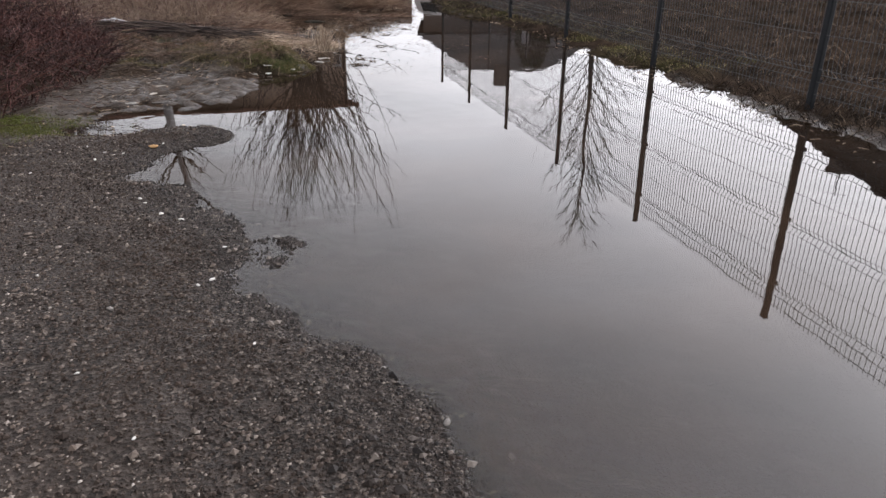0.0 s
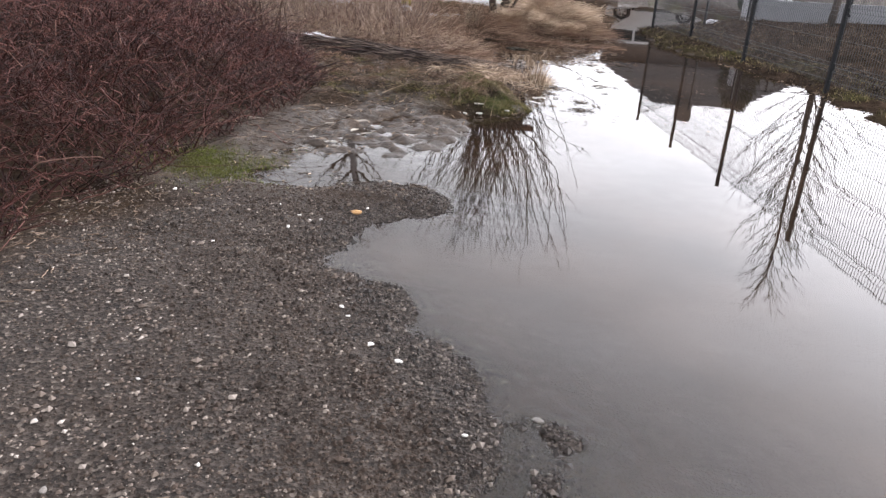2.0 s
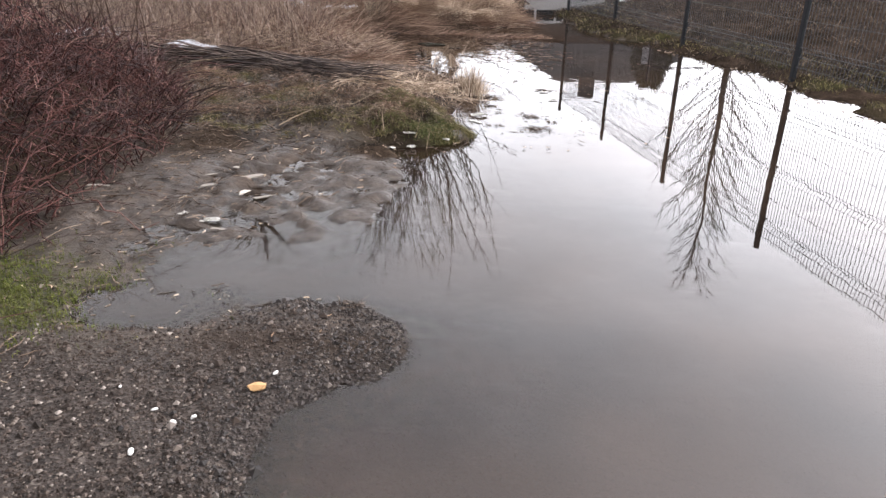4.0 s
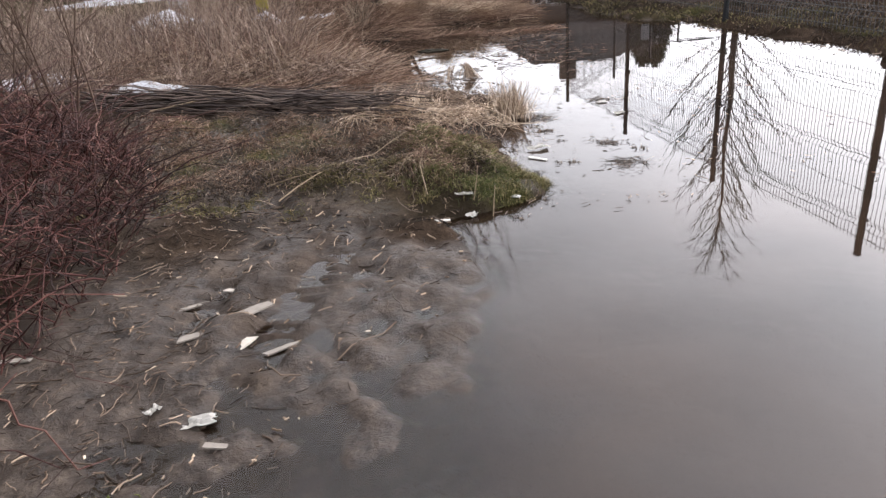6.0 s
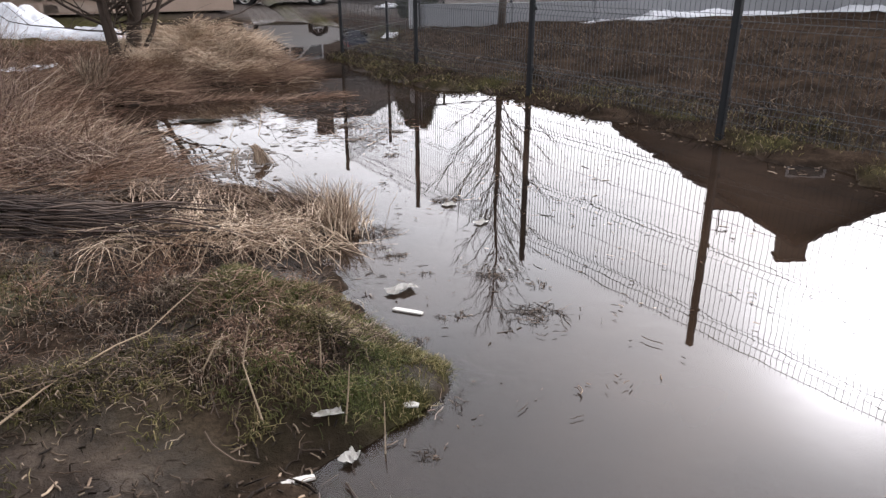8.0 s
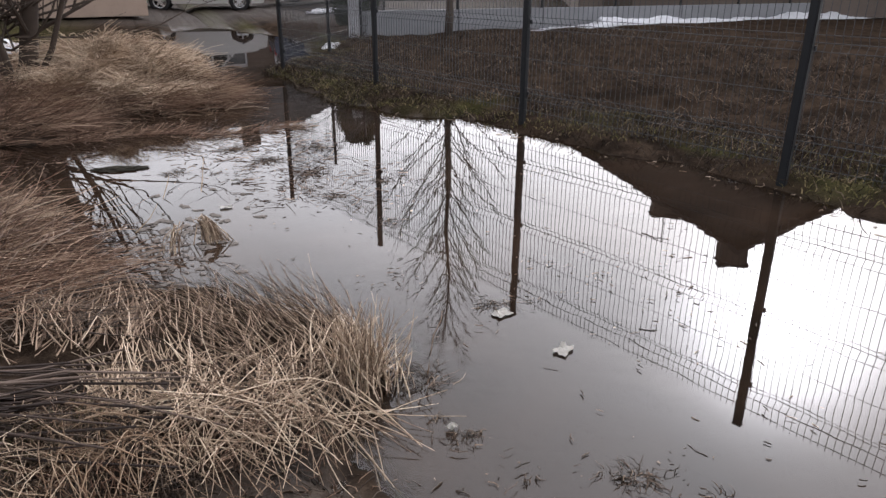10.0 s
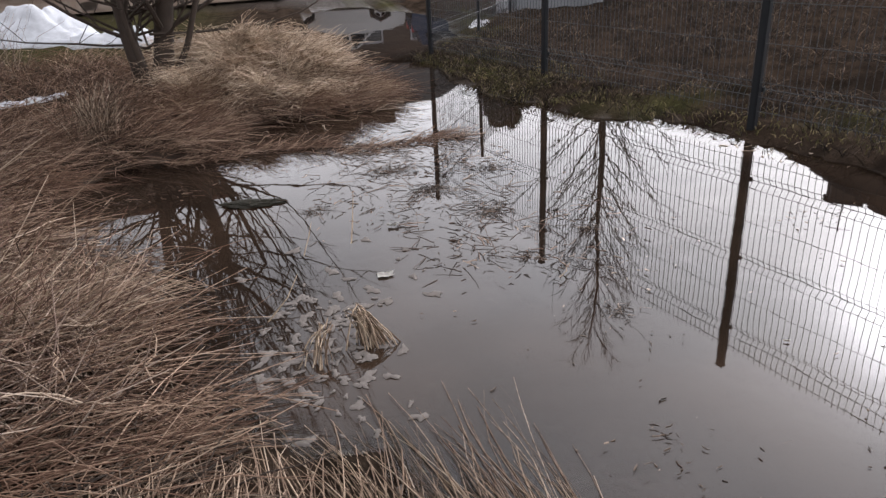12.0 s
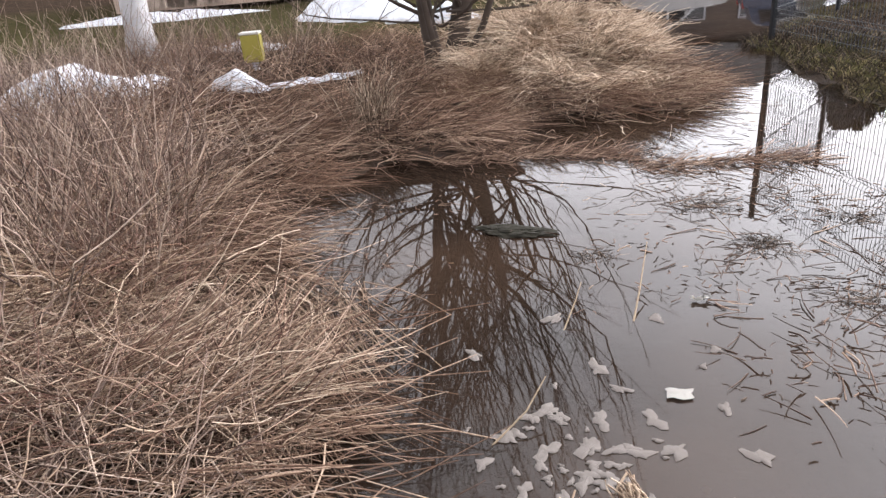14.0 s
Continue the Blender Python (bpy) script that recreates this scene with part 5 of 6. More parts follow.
def litter(name, label, seed, n, x0, x1, y0, y1, length, mat, radius=0.003, keep=None, lift=0.012, clumps=0):
    """Short stalks lying on the ground or in the water."""
    rng = np.random.default_rng(seed)
    b = scatter(rng, n, x0, x1, y0, y1)
    if clumps:
        hub = scatter(rng, clumps, x0, x1, y0, y1)[rng.integers(0, clumps, n)]
        b[:, :2] = np.where(rng.random((n, 1)) < 0.8, hub[:, :2] + rng.normal(0, 0.09, (n, 2)) * np.array([1.5, 0.8]), b[:, :2])
    if keep is not None:
        b = b[keep(b[:, 0], b[:, 1])]
    n = len(b)
    a, ln = rng.uniform(0, 2 * math.pi, n), length * rng.lognormal(-0.5, 0.6, n)
    t = np.linspace(-0.5, 0.5, 5)
    P = np.zeros((n, 5, 3))
    bend = rng.normal(0, 0.3, n)
    P[..., 0] = b[:, 0, None] + np.cos(a)[:, None] * ln[:, None] * t - np.sin(a)[:, None] * (bend * ln)[:, None] * t ** 2
    P[..., 1] = b[:, 1, None] + np.sin(a)[:, None] * ln[:, None] * t + np.cos(a)[:, None] * (bend * ln)[:, None] * t ** 2
    P[..., 2] = np.maximum(ground_height(P[..., 0], P[..., 1]), -0.002) + 0.002 + rng.uniform(0, lift, n)[:, None]
    P[..., :2] += rng.normal(0, 0.035, (n, 5, 2)) * ln[:, None, None]
    R = radius * rng.uniform(0.5, 1.4, n)[:, None] * np.ones((1, 5))
    return thing(name, label, "litter", None, strands(name, P, R, mat), "", "stuff")


litter("straw_litter", "broken dry stalks strewn over the bank", 71, 1500, -4.4, -1.6, 7.8, 9.6, 0.10, SOGGY, 0.0019, dry_land(-0.02))
litter("straw_litter", "broken dry stalks strewn over the bank", 72, 2200, -5.5, -2.5, 10.6, 14.5, 0.2, REED, 0.0022, dry_land(-0.02), 0.2)
litter("floating_stalks", "dark soggy stalks floating in the shallow water", 73, 330, -1.75, -0.35, 11.4, 13.6, 0.06, DROWNED, 0.0026, lambda x, y: bank_distances(x, y)[0] < 0, 0.06, 15)
litter("floating_stalks", "dark soggy stalks floating in the shallow water", 74, 300, -3.2, -0.7, 12.0, 14.6, 0.06, DROWNED, 0.0024, lambda x, y: bank_distances(x, y)[0] < 0, 0.04, 16)
litter("floating_stalks", "dark soggy stalks floating in the shallow water", 75, 520, -1.6, 0.6, 7.6, 11.8, 0.03, SOGGY, 0.002, lambda x, y: bank_distances(x, y)[0] < 0, 0.02, 26)
litter("floating_chaff", "pale chaff floating along the fenced shore", 76, 2600, 0.2, 3.6, 3.0, 15.0, 0.05, STRAW, 0.003, lambda x, y: np.abs(bank_distances(x, y)[1] + 0.1) < 0.14 + 0.25 * value_noise(x, y, 0.5, 66), 0.004)
litter("mud_litter", "dark leaf and stalk litter on the mud", 78, 600, -3.4, -1.8, 5.2, 7.6, 0.04, SOGGY, 0.0024, dry_land(-0.1))
litter("mud_twigs", "thin bent twigs lying in the mud", 81, 110, -3.3, -1.75, 5.8, 7.9, 0.12, SOGGY, 0.0022, dry_land(-0.15))
litter("pale_bits", "small pale straw bits strewn on the mud", 82, 160, -3.3, -1.8, 4.9, 7.8, 0.03, STRAWDRY, 0.003, dry_land(-0.1))
litter("mud_flakes", "dead leaf scraps and short stalks trodden into the mud", 83, 2600, -4.2, -1.7, 7.3, 9.6, 0.035, STUBBLE, 0.003, dry_land(-0.02))
litter("mud_flakes", "pale stalk bits trodden into the mud", 84, 350, -4.2, -1.7, 7.4, 9.6, 0.06, STRAW, 0.0018, dry_land(-0.02))
litter("bank_litter", "dead leaves and twigs under the bramble edge", 79, 2600, -3.7, -2.7, 3.0, 8.2, 0.05, SOGGY, 0.002)


def stalk_clump(x, y, n, size, seed):
    """A rotted tussock that stands just out of the water."""
    rng = np.random.default_rng(seed)
    b = np.column_stack([rng.normal(x, size * 0.35, n), rng.normal(y, size * 0.25, n), np.full(n, -0.01)])
    P, R = stems(rng, b, size * 0.55, 1.2, 0, 3.0, 0.35, 0.0024, 5, 0.06)
    thing("water_tussock", "small rotted tussock standing in the shallow water", "tussock", None, strands("water_tussock", P, R, SOGGY), "tussocks in the water")


for i, (x, y, n, s) in enumerate(((-0.96, 8.65, 90, 0.16), (-0.93, 8.22, 120, 0.22), (-0.8, 8.47, 40, 0.1), (-0.81, 9.79, 60, 0.2), (-1.34, 9.35, 120, 0.24), (-1.33, 9.0, 50, 0.14), (-1.45, 8.15, 40, 0.1),
                                  (-1.2, 12.7, 130, 0.3), (-1.0, 12.2, 90, 0.25), (-1.35, 13.2, 110, 0.3), (-0.75, 13.0, 90, 0.24), (-1.9, 12.6, 70, 0.2), (-1.0, 11.6, 50, 0.16), (-0.85, 11.0, 40, 0.15), (-0.6, 11.8, 60, 0.18), (-1.75, 5.25, 60, 0.14),
                                  (-1.37, 9.13, 30, 0.09), (-1.29, 9.0, 26, 0.08), (-1.22, 8.3, 34, 0.09), (-1.24, 8.75, 24, 0.07), (-1.52, 8.1, 30, 0.09), (-1.55, 8.6, 24, 0.08), (-1.6, 7.5, 26, 0.08), (-1.44, 7.73, 26, 0.08), (-1.3, 8.3, 20, 0.07), (-1.62, 9.4, 50, 0.14))):
    stalk_clump(x, y, int(n * 0.7), s * 0.62, 200 + i)


def strip(name, label, x0, x1, y, n, seed, mat):
    rng = np.random.default_rng(seed)
    x = rng.uniform(x0, x1, n)
    b = np.column_stack([x, y + 0.05 * np.sin(x * 5) + rng.normal(0, 0.05, n), np.full(n, 0.0)])
    P, R = stems(rng, b, 0.22, 1.35, 1.57, 0.7, 0.2, 0.003, 4, 0.06)
    thing(name, label, "dry grass", None, strands(name, P, R, mat))


strip("grass_raft", "narrow raft of flattened brown grass in the water", -2.9, -1.7, 14.05, 420, 301, DRY)
strip("grass_raft", "narrow raft of flattened brown grass in the water", -1.7, -0.7, 13.85, 260, 302, DRY)


# turf
def turf(name, label, seed, n, cx, cy, rx, ry, length, mat, keep=None):
    rng = np.random.default_rng(seed)
    b = np.column_stack([rng.normal(cx, rx, n), rng.normal(cy, ry, n)])
    b = np.column_stack([b, ground_height(b[:, 0], b[:, 1])])
    m = (b[:, 2] > -0.015) & (value_noise(b[:, 0], b[:, 1], 0.18, seed) > rng.uniform(-0.5, 0.3, n))
    b = b[m]
    P, R = stems(rng, b, length, 0.7, 0, 3.0, 0.5, 0.0019, 4, 0.06)
    thing(name, label, "grass", None, strands(name, P, R, mat), "", "stuff")


KINDS = {"GREEN": GREEN, "OLIVE": OLIVE, "DRY": DRY, "STRAW": STRAW, "STUBBLE": STUBBLE}
for i, (x, y, n, r, kind) in enumerate(TURF):
    turf("turf", "short olive green and straw turf hummock on the mud", 420 + i, n, x, y, r * 1.15, r, 0.042, KINDS[kind])
turf("dry_turf", "tufts of short brown dry grass on the bank", 403, 2000, -2.7, 8.75, 0.6, 0.35, 0.055, DRY)
turf("dry_turf", "tufts of short brown dry grass on the bank", 404, 700, -2.0, 8.2, 0.35, 0.28, 0.05, STRAW)
turf("moss_turf", "bright green moss and grass on the mud", 405, 5200, -3.12, 5.15, 0.24, 0.19, 0.022, BRIGHTMOSS)


def clumps(name, label, seed, count, x0, x1, y0, y1, blades, spread, length, mat, land=0.02):
    """Separate little tufts, each a tight bunch of blades."""
    rng = np.random.default_rng(seed)
    hub = scatter(rng, count, x0, x1, y0, y1, dry_land(land))
    m = value_noise(hub[:, 0], hub[:, 1], 0.5, seed) > rng.uniform(-0.4, 0.2, len(hub))
    hub = np.repeat(hub[m], blades, axis=0)
    hub[:, :2] += rng.normal(0, spread, (len(hub), 2))
    hub[:, 2] = ground_height(hub[:, 0], hub[:, 1])
    P, R = stems(rng, hub, length, 0.75, 0, 3.0, 0.55, 0.0021, 4, 0.06)
    thing(name, label, "grass", None, strands(name, P, R, mat), "", "stuff")


clumps("bank_tufts", "small tufts of matted brown grass on the muddy bank", 411, 170, -4.4, -2.2, 7.9, 9.6, 45, 0.05, 0.09, SOGGY)
clumps("bank_tufts", "small tufts of bleached grass on the muddy bank", 412, 95, -4.2, -1.8, 8.0, 9.6, 45, 0.05, 0.10, DRY)
clumps("green_tufts", "low tufts of olive green grass near the water", 413, 22, -2.4, -1.5, 7.65, 8.35, 45, 0.03, 0.04, OLIVE, -0.02)
clumps("green_tufts", "low tufts of olive green grass on the muddy bank", 414, 40, -3.9, -2.4, 7.6, 9.2, 40, 0.05, 0.04, OLIVE)


def shore_grass(name, label, seed, n, lo, hi, length, mat, y0, y1):
    rng = np.random.default_rng(seed)
    y = rng.uniform(y0, y1, n)
    x = np.interp(y, RIGHT[:, 0], RIGHT[:, 1]) + rng.uniform(lo, hi, n)
    z = ground_height(x, y)
    m = (z > 0.0) & (value_noise(x, y, 0.4, seed) + 1.1 * value_noise(x, y, 1.1, seed + 1) > rng.uniform(-0.45, 0.4, n))
    P, R = stems(rng, np.column_stack([x, y, z])[m], length, 0.7, 0, 3.0, 0.4, 0.0040, 3, 0.06)
    thing(name, label, "grass", None, strands(name, P, R, mat), "", "stuff")


shore_grass("green_shore_grass", "short green grass along the fenced shore", 501, 11000, 0.05, 1.1, 0.05, OLIVE, 7.6, 19.5)
shore_grass("brown_shore_grass", "dead brown grass along the fenced shore", 502, 16000, -0.05, 1.4, 0.11, STUBBLE, 3.5, 20.0)
shore_grass("field_stubble", "dead brown stubble covering the fenced field", 503, 24000, 0.6, 8.0, 0.13, STUBBLE, 5.0, 22.4)
def field_tussocks(seed, count):
    rng = np.random.default_rng(seed)
    y = rng.uniform(6.0, 21.0, count)
    x = np.interp(y, RIGHT[:, 0], RIGHT[:, 1]) + rng.uniform(0.5, 7.0, count)
    hub = np.repeat(np.column_stack([x, y]), 26, axis=0) + rng.normal(0, 0.07, (count * 26, 2))
    b = np.column_stack([hub, ground_height(hub[:, 0], hub[:, 1])])
    P, R = stems(rng, b, 0.16, 0.9, 0, 3.0, 0.4, 0.004, 3, 0.06)
    thing("field_tussocks", "brown dead grass tussocks dotted over the field", "grass", None, strands("field_tussocks", P, R, FIELD), "", "stuff")


field_tussocks(505, 300)
shore_grass("field_tufts", "bleached tufts in the fenced field", 504, 9000, 0.4, 8.0, 0.15, FIELD, 5.0, 22.0)


# ---- gravel and stones ----
def stone_mesh(name, mat, seed, flat=0.6):
    bm = bmesh.new()
    bmesh.ops.create_icosphere(bm, subdivisions=2, radius=0.5)
    for v in bm.verts:
        k = 1 + 0.35 * (noise.noise(v.co * 2.3 + Vector((seed * 3.1, 0, 0))))
        v.co = Vector((v.co.x * k, v.co.y * k * 0.8, v.co.z * k * flat))
    return solid(bm, name, mat)


def build_gravel():
    """Loose chippings over the lane's near end, joined into one bed."""
    rng = np.random.default_rng(600)
    n = 72000
    y = rng.uniform(0.9, 5.45, n)
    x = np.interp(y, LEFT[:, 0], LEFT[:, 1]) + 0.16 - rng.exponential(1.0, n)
    z = ground_height(x, y)
    m = (z > -0.03) & (x > -3.4) & (y < 5.36 + 0.5 * value_noise(x, y, 0.4, 9))
    x, y, z = x[m], y[m], z[m]
    n = len(x)
    size = rng.lognormal(-5.35, 0.48, n).clip(0.003, 0.024)
    ang = rng.uniform(0, 2 * math.pi, n)
    corner = np.array([(1, 0, 0), (0, 1, 0), (-1, 0, 0), (0, -1, 0), (0, 0, 1), (0, 0, -1)], float)
    V = corner[None] * rng.uniform(0.6, 1.25, (n, 6, 1)) * size[:, None, None] * np.array([1, 0.8, 0.6])
    c, s = np.cos(ang)[:, None], np.sin(ang)[:, None]
    W = np.stack([V[..., 0] * c - V[..., 1] * s + x[:, None], V[..., 0] * s + V[..., 1] * c + y[:, None], V[..., 2] + z[:, None] + size[:, None] * 0.25], -1)
    tri = np.array([(0, 1, 4), (1, 2, 4), (2, 3, 4), (3, 0, 4), (1, 0, 5), (2, 1, 5), (3, 2, 5), (0, 3, 5)])
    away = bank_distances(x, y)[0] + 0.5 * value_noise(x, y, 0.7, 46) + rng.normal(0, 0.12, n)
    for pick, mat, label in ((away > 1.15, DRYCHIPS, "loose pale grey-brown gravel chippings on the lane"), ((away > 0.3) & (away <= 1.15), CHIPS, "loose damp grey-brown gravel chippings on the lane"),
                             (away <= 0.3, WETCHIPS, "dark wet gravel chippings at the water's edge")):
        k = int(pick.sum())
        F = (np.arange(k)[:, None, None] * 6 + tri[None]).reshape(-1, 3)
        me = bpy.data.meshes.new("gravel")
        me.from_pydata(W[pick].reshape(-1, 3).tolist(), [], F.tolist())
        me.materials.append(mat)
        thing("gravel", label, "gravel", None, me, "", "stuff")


CHIPS = strand_material("gravel_chips", [(0.0, (0.010, 0.007, 0.0052)), (0.4, (0.029, 0.0205, 0.0158)), (0.72, (0.068, 0.051, 0.041)), (0.94, (0.125, 0.102, 0.085)), (1.0, (0.25, 0.215, 0.185))], rough=0.75, patch=(0.042, 0.0285, 0.021))
DRYCHIPS = strand_material("dry_gravel_chips", [(0.0, (0.02, 0.0145, 0.0115)), (0.35, (0.06, 0.045, 0.036)), (0.7, (0.14, 0.112, 0.093)), (0.94, (0.23, 0.198, 0.172)), (1.0, (0.36, 0.325, 0.29))], rough=0.8, patch=(0.072, 0.05, 0.038))
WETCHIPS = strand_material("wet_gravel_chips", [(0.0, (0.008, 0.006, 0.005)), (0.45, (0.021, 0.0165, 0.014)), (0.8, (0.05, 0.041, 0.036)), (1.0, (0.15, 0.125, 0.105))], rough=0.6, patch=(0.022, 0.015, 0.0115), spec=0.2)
build_gravel()


def place_stone(x, y, size, mat, seed, name="white_stone", label="small white stone lying on the gravel", turn=0, group="pale stones"):
    me = stone_mesh(name, mat, seed)
    ob = thing(name, label, "stone", pose(x, y, max(gz(x, y), -0.02) + size * 0.11, 0, 0, turn), me, group)
    ob.scale = (size * 0.54, size * 0.42, size * 0.38)


for i, (x, y, s) in enumerate(((-1.261, 3.282, 0.055), (-1.393, 3.358, 0.06), (-2.992, 4.594, 0.06), (-0.954, 2.589, 0.04), (-0.961, 2.978, 0.035), (-0.92, 2.66, 0.05), (-0.47, 1.35, 0.06), (-2.12, 4.47, 0.05),
                               (-2.2, 4.52, 0.04), (-2.07, 4.5, 0.04), (-2.17, 4.32, 0.05), (-1.6, 3.61, 0.05), (-1.55, 3.55, 0.035), (-1.9, 4.75, 0.04), (-2.35, 4.6, 0.03), (-2.4, 4.0, 0.04), (-1.1, 1.9, 0.03), (-0.8, 1.6, 0.03),
                               (-1.6, 2.6, 0.03), (-2.0, 2.9, 0.03), (-1.5, 2.1, 0.03), (-0.6, 2.1, 0.03))):
    place_stone(x, y, s, STONEW, 700 + i, turn=i * 47)
place_stone(-1.934, 4.664, 0.11, STONEY, 730, "ochre_stone", "ochre yellow stone at the tip of the gravel spit", 20, "")
for i, (x, y, s) in enumerate(((-0.762, 3.145, 0.07), (-0.16, 2.02, 0.05), (0.05, 1.75, 0.06), (0.23, 1.62, 0.06), (-1.9, 2.4, 0.05), (-1.2, 2.35, 0.06), (-1.45, 1.75, 0.05), (-0.9, 3.35, 0.05))):
    place_stone(x, y, s, STONEG, 740 + i, "grey_stone", "grey stone half sunk at the water's edge", i * 31, "grey stones")


# ---- scraps of wood, plastic and paper ----
def crumpled(name, label, x, y, lx, ly, turn, mat, seed, lift=0.004, amp=0.012, category="litter"):
    """A thin bent sheet with thickness."""
    n, m = 9, 6
    bm = bmesh.new()
    grid = [[None] * m for i in range(n)]
    for i in range(n):
        for j in range(m):
            u, v = i / (n - 1) - 0.5, j / (m - 1) - 0.5
            rag = 1 + 0.5 * float(value_noise(u * 3 + seed, v * 3, 0.6, seed))
            grid[i][j] = bm.verts.new((u * lx * rag * 0.66, v * ly * rag * 0.66, amp * (1 + 1.6 * float(value_noise(u * 4 + seed, v * 4, 0.7, seed + 1)))))
    for i in range(n - 1):
        for j in range(m - 1):
            bm.faces.new((grid[i][j], grid[i + 1][j], grid[i + 1][j + 1], grid[i][j + 1]))
    bmesh.ops.solidify(bm, geom=bm.faces[:], thickness=0.003)
    z = max(gz(x, y), 0.0)
    return thing(name, label, category, pose(x, y, z + lift, 0, 0, turn), solid(bm, name, mat), "scraps")


def sliver(x, y, ln, w, turn, mat, label, tip=0.0, name="wood_scrap"):
    """A split piece with ragged ends and a slight bend."""
    r = random.Random(int(abs(x * 1370 + y * 710)))
    ln, w = ln * 0.64, w * 0.8
    skew = r.uniform(-0.35, 0.35) * w
    point = r.choice((0.25, 0.55, 0.9))
    rim = [(-ln / 2 + skew, -w / 2), (-ln * 0.1, -w * r.uniform(0.46, 0.54)), (ln * 0.35, -w * 0.5 * r.uniform(0.7, 1)), (ln / 2, -w * 0.5 * point),
           (ln / 2 - skew * 0.6, w * 0.3 * point), (ln * 0.2, w * r.uniform(0.4, 0.54)), (-ln * 0.3, w * r.uniform(0.42, 0.54)), (-ln / 2 - skew, w * 0.42)]
    bm = bmesh.new()
    low = [bm.verts.new((px, py, 0.0)) for px, py in rim]
    top = [bm.verts.new((px * 0.985, py * 0.95, 0.0045 + 0.002 * r.random())) for px, py in rim]
    for i in range(len(rim)):
        j = (i + 1) % len(rim)
        bm.faces.new((low[i], low[j], top[j], top[i]))
    bm.faces.new(top), bm.faces.new(low[::-1])
    bmesh.ops.recalc_face_normals(bm, faces=bm.faces)
    return thing(name, label, "scrap", pose(x, y, max(gz(x, y), -0.004) + 0.006, 0, tip, turn), solid(bm, name, mat), "scraps")


crumpled("paper_scrap", "crumpled white plastic scrap floating in the water", -1.397, 8.6, 0.2, 0.09, 15, WHITEPL, 3)
sliver(-1.42, 8.40, 0.2, 0.035, -38, WHITEPL, "white plastic strip floating in the water", name="plastic_strip")
sliver(-1.972, 7.49, 0.14, 0.028, 4, WHITEPL, "white plastic strip lying on the mud", name="plastic_strip")
sliver(-1.6, 7.72, 0.09, 0.035, -25, WHITEPL, "white plastic strip lying on the mud", name="plastic_strip")
crumpled("paper_scrap", "torn white paper scrap on wet mud", -1.86, 7.69, 0.13, 0.05, 5, WHITEPL, 5)
crumpled("paper_scrap", "torn white paper scrap on wet mud", -1.82, 7.55, 0.09, 0.06, 40, WHITEPL, 6)
sliver(-2.66, 6.66, 0.24, 0.07, 40, PLANK, "pale split wood board on the mud")
sliver(-2.64, 6.49, 0.13, 0.055, 60, CHIPWOOD, "pale broken wood chip on the mud")
sliver(-2.84, 6.49, 0.14, 0.045, 25, PLANK, "pale split wood piece on the mud")
sliver(-2.8, 6.84, 0.09, 0.03, -20, CHIPWOOD, "pale broken wood chip on the mud")
sliver(-2.95, 6.78, 0.2, 0.03, 30, PLANK, "pale split wood piece on the mud")
crumpled("paper_scrap", "torn white paper scrap on wet mud", -2.66, 6.04, 0.16, 0.08, 20, WHITEPL, 8)
crumpled("paper_scrap", "torn white paper scrap on wet mud", -2.82, 6.1, 0.08, 0.05, 70, WHITEPL, 9)
sliver(-3.44, 6.38, 0.2, 0.035, 5, PLANK, "pale split wood piece beside the bramble")
sliver(-2.55, 5.92, 0.16, 0.03, -10, PLANK, "pale split wood piece in the shallow pool")
sliver(-2.5, 6.44, 0.2, 0.03, 35, PLANK, "pale split wood piece on the mud")
crumpled("paper_scrap", "pale crumpled scrap floating in the water", -0.82, 9.69, 0.12, 0.09, 10, WHITEPL, 12, amp=0.004)
crumpled("paper_scrap", "pale crumpled scrap floating in the water", -1.67, 11.62, 0.11, 0.07, 0, WHITEPL, 13, amp=0.004)
crumpled("paper_scrap", "small white scrap floating in the water", -1.53, 12.2, 0.09, 0.035, 0, WHITEPL, 14)
crumpled("paper_scrap", "pale crumpled scrap floating in the water", -0.75, 9.33, 0.12, 0.08, 30, WHITEPL, 15, amp=0.004)
crumpled("paper_scrap", "pale crumpled scrap floating in the water", -1.34, 9.05, 0.05, 0.05, 30, WHITEPL, 16)


def cane(name, label, pts, r, mat):
    v, f = [], []
    tube(v, f, pts, taper(r, r * 0.5, len(pts)), 6)
    thing(name, label, "stick", None, mesh_data(name, v, f, mat), "loose sticks")


def on_ground(x, y, lift):
    return (x, y, max(gz(x, y), 0.0) + lift)


def lying_over(x0, y0, x1, y1):
    """A thin cane that rests on the tops of the tufts between two spots."""
    pts = []
    for i in range(8):
        u = i / 7
        tops = [gz(x0 + (x1 - x0) * w, y0 + (y1 - y0) * w) for w in (u - 0.18, u - 0.09, u, u + 0.09, u + 0.18)]
        pts.append((x0 + (x1 - x0) * u, y0 + (y1 - y0) * u, 0.5 * max(tops) + 0.1 * sum(tops) + 0.012 + 0.03 * u))
    return pts


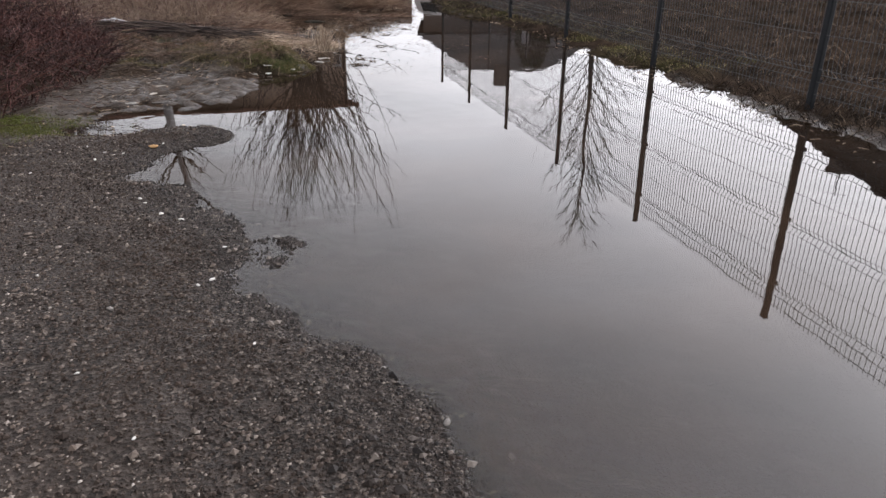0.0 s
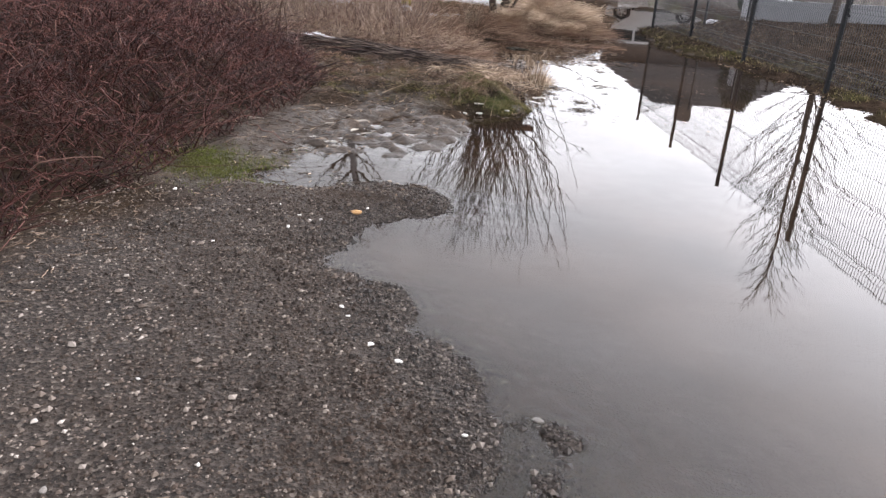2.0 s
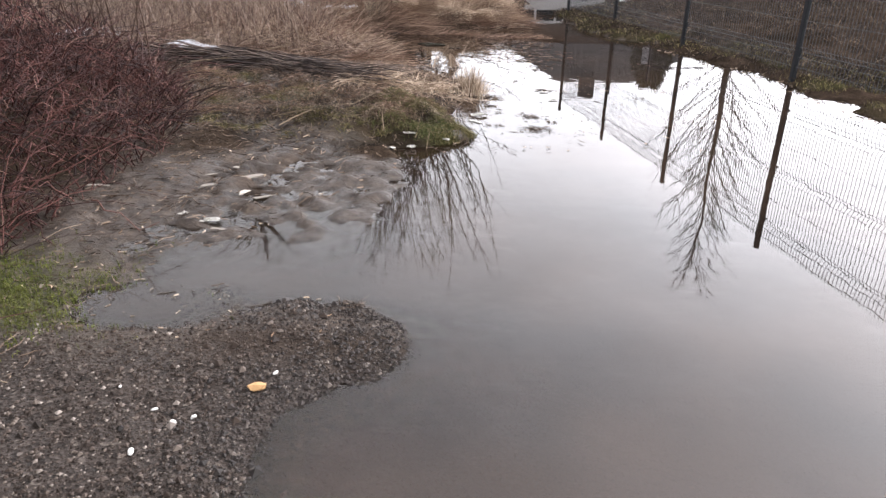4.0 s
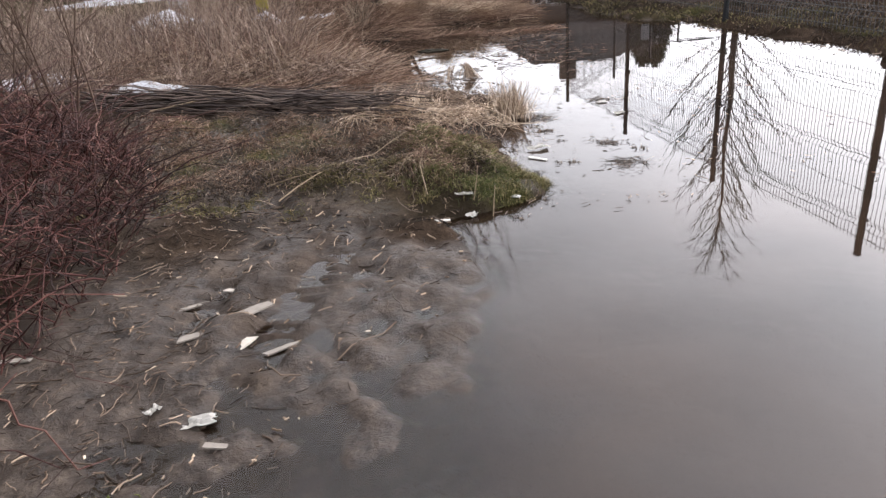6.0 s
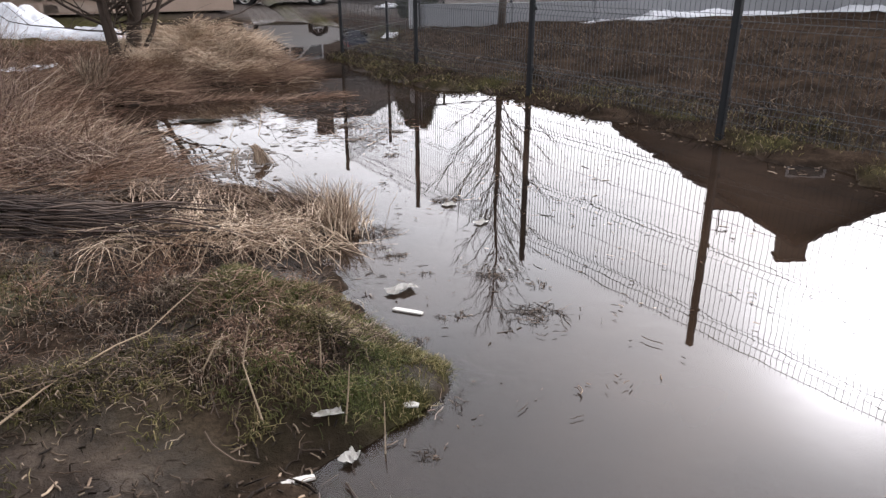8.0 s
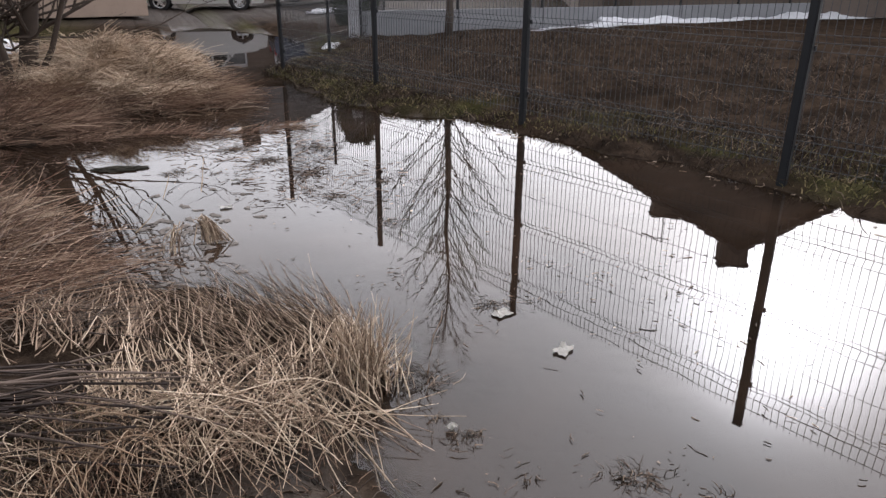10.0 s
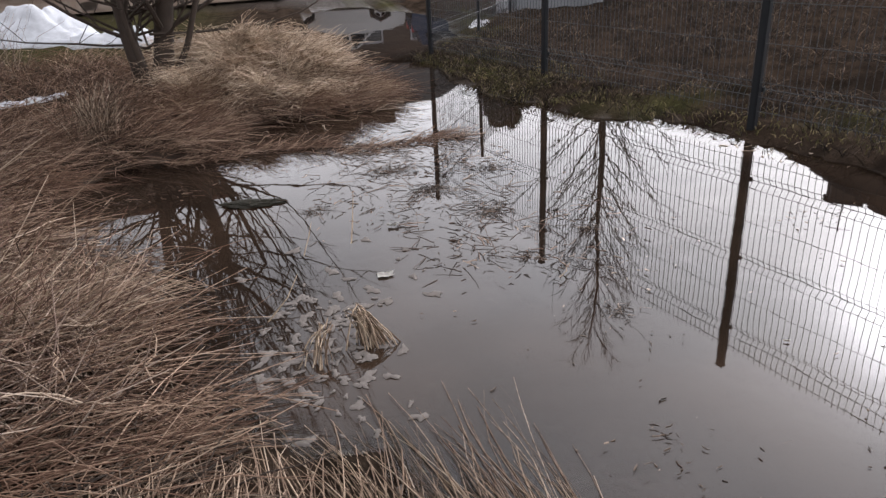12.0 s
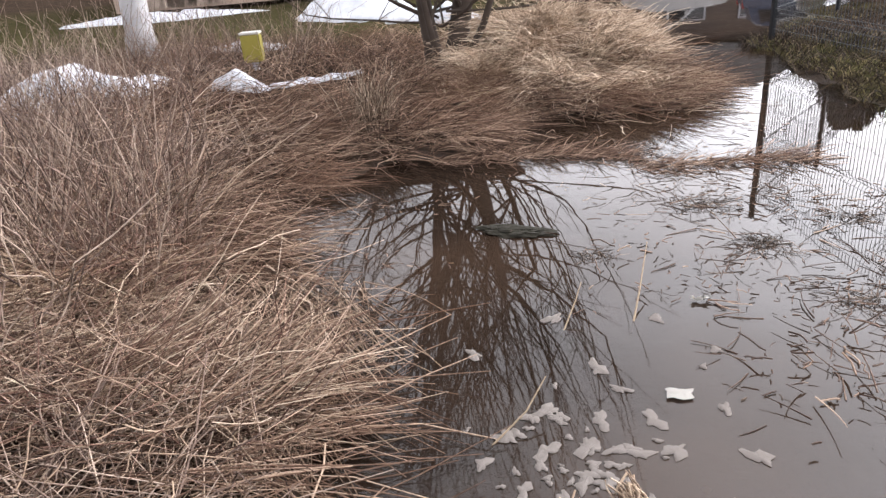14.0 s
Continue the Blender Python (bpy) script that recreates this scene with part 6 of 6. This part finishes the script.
cane("pale_cane", "long thin pale cane lying across the turf", lying_over(-2.83, 7.76, -2.2, 8.45), 0.0038, PALEWOOD := plain("pale_cane_skin", (0.24, 0.18, 0.12), 0.7, vary=0.25, scale=20, bump=0.1))
cane("pale_cane", "long thin pale cane leaning over the sticks", [on_ground(-4.35, 9.75, 0.02), on_ground(-3.9, 9.9, 0.1), on_ground(-3.4, 10.05, 0.2)], 0.006, PALEWOOD)
cane("bent_stick", "bent pale stick stuck in the mud", [on_ground(-2.04, 7.7, 0.0), on_ground(-2.07, 7.8, 0.07), on_ground(-2.08, 7.85, 0.09), on_ground(-2.05, 7.92, 0.15)], 0.0035, PALEWOOD)
cane("bent_stick", "thin pale stalk standing in the turf", [on_ground(-1.81, 7.66, 0.0), on_ground(-1.79, 7.7, 0.07), on_ground(-1.78, 7.72, 0.13)], 0.0028, PALEWOOD)
cane("bent_stick", "thin pale stalk standing in the water's edge", [on_ground(-1.72, 7.54, -0.02), on_ground(-1.71, 7.58, 0.07), on_ground(-1.7, 7.62, 0.13)], 0.0025, PALEWOOD)
cane("bent_stick", "thin pale stalk standing in the turf", [on_ground(-1.85, 7.86, 0.0), on_ground(-1.84, 7.9, 0.06), on_ground(-1.84, 7.93, 0.1)], 0.0025, PALEWOOD)
cane("bent_stick", "short pale stalk lying on the turf", [on_ground(-2.2, 7.93, 0.02), on_ground(-2.15, 7.98, 0.05), on_ground(-2.1, 8.0, 0.06)], 0.003, PALEWOOD)
cane("pale_cane", "thin pale cane leaning over the muddy bank", [on_ground(-2.29, 8.77, 0.02), on_ground(-2.22, 8.88, 0.08), on_ground(-2.16, 8.98, 0.13)], 0.003, PALEWOOD)
cane("pale_cane", "thin pale cane lying on the mud", [on_ground(-2.95, 7.99, 0.02), on_ground(-2.8, 8.0, 0.03), on_ground(-2.62, 7.98, 0.03)], 0.0035, PALEWOOD)
cane("bent_stick", "thin dark stick lying in the mud", [on_ground(-1.85, 7.45, 0.01), on_ground(-1.8, 7.25, 0.01), on_ground(-1.82, 7.0, 0.012), on_ground(-1.76, 6.85, 0.01)], 0.003, BARK)
cane("floating_stick", "pale bare stick standing slantwise out of the water", [(-1.78, 12.0, -0.02), (-1.74, 12.2, 0.05), (-1.70, 12.42, 0.14)], 0.004, PALEWOOD)
cane("floating_stick", "thin pale stick slanting out of the water", [(-2.02, 11.95, -0.02), (-1.97, 12.08, 0.06), (-1.95, 12.15, 0.10)], 0.003, PALEWOOD)
cane("floating_stick", "thin pale stick slanting out of the water", [(-2.2, 11.35, -0.01), (-2.1, 11.45, 0.05), (-2.05, 11.55, 0.10)], 0.003, PALEWOOD)


def foam_patch(x, y, s, seed):
    n = 22
    bm = bmesh.new()
    r = random.Random(seed)
    ring = []
    p1, p2, p3 = (r.uniform(0, 6.28) for i in range(3))
    for i in range(n):
        a = 2 * math.pi * i / n
        k = s * (1 + 0.3 * math.sin(2 * a + p1) + 0.25 * math.sin(3 * a + p2) + 0.16 * math.sin(5 * a + p3) + 0.12 * math.sin(8 * a + p1 * 3))
        ring.append(bm.verts.new((k * math.cos(a) * 1.3, k * math.sin(a) * 0.85, 0)))
    top = [bm.verts.new((v.co.x * 0.75, v.co.y * 0.75, 0.003)) for v in ring]
    for i in range(n):
        j = (i + 1) % n
        bm.faces.new((ring[i], ring[j], top[j], top[i]))
    hub = bm.verts.new((0, 0, 0.0035))
    for i in range(n):
        bm.faces.new((top[i], top[(i + 1) % n], hub))
    return thing("foam_patch", "small patch of dirty foam on the water", "foam", pose(x, y, 0.002, 0, 0, seed * 37), solid(bm, "foam_patch", FOAM, True), "patches of foam")


fr = random.Random(88)
for i in range(130):
    u, v = fr.gauss(0, 0.16), fr.gauss(0, 0.32)
    foam_patch(-1.97 + u + 0.15 * v, 11.12 + v, fr.choice((0.008, 0.011, 0.016, 0.021, 0.027)) * fr.uniform(0.8, 1.15), i)
for x, y, s in ((-2.05, 12.05, 0.03), (-2.3, 11.8, 0.025), (-1.9, 11.75, 0.03), (-1.75, 11.5, 0.03)):
    foam_patch(x, y, s, int(x * -1000))

# mossy hummock
bm = bmesh.new()
bmesh.ops.create_icosphere(bm, subdivisions=4, radius=1.0)
for v in bm.verts:
    k = 1 + 0.5 * noise.noise(v.co * 2.5) + 0.25 * noise.noise(v.co * 7)
    v.co = Vector((v.co.x * 0.17 * k, v.co.y * 0.06 * k, v.co.z * 0.022 * k))
thing("moss_hummock", "dark green mossy hummock rising from the water", "hummock", pose(-2.25, 12.85, 0.0, 0, 0, -8), solid(bm, "moss_hummock", MOSS))


# yellow marker box
def build_marker():
    x, y = -5.35, 16.9
    box = thing("marker_box", "faded yellow utility marker box with a white lid", "marker box", pose(x, y, gz(x, y), 0, 0, 12))
    part("stake", solid(box_bm(0.06, 0.06, 0.12, bevel=0.005), "stake", PALECON), box)
    part("body", solid(box_bm(0.2, 0.14, 0.28, (0, 0, 0.1), 0.012), "body", YELLOW), box)
    part("lid", solid(box_bm(0.215, 0.155, 0.025, (0, 0, 0.38), 0.008), "lid", WHITEPL), box, "white lid")


build_marker()
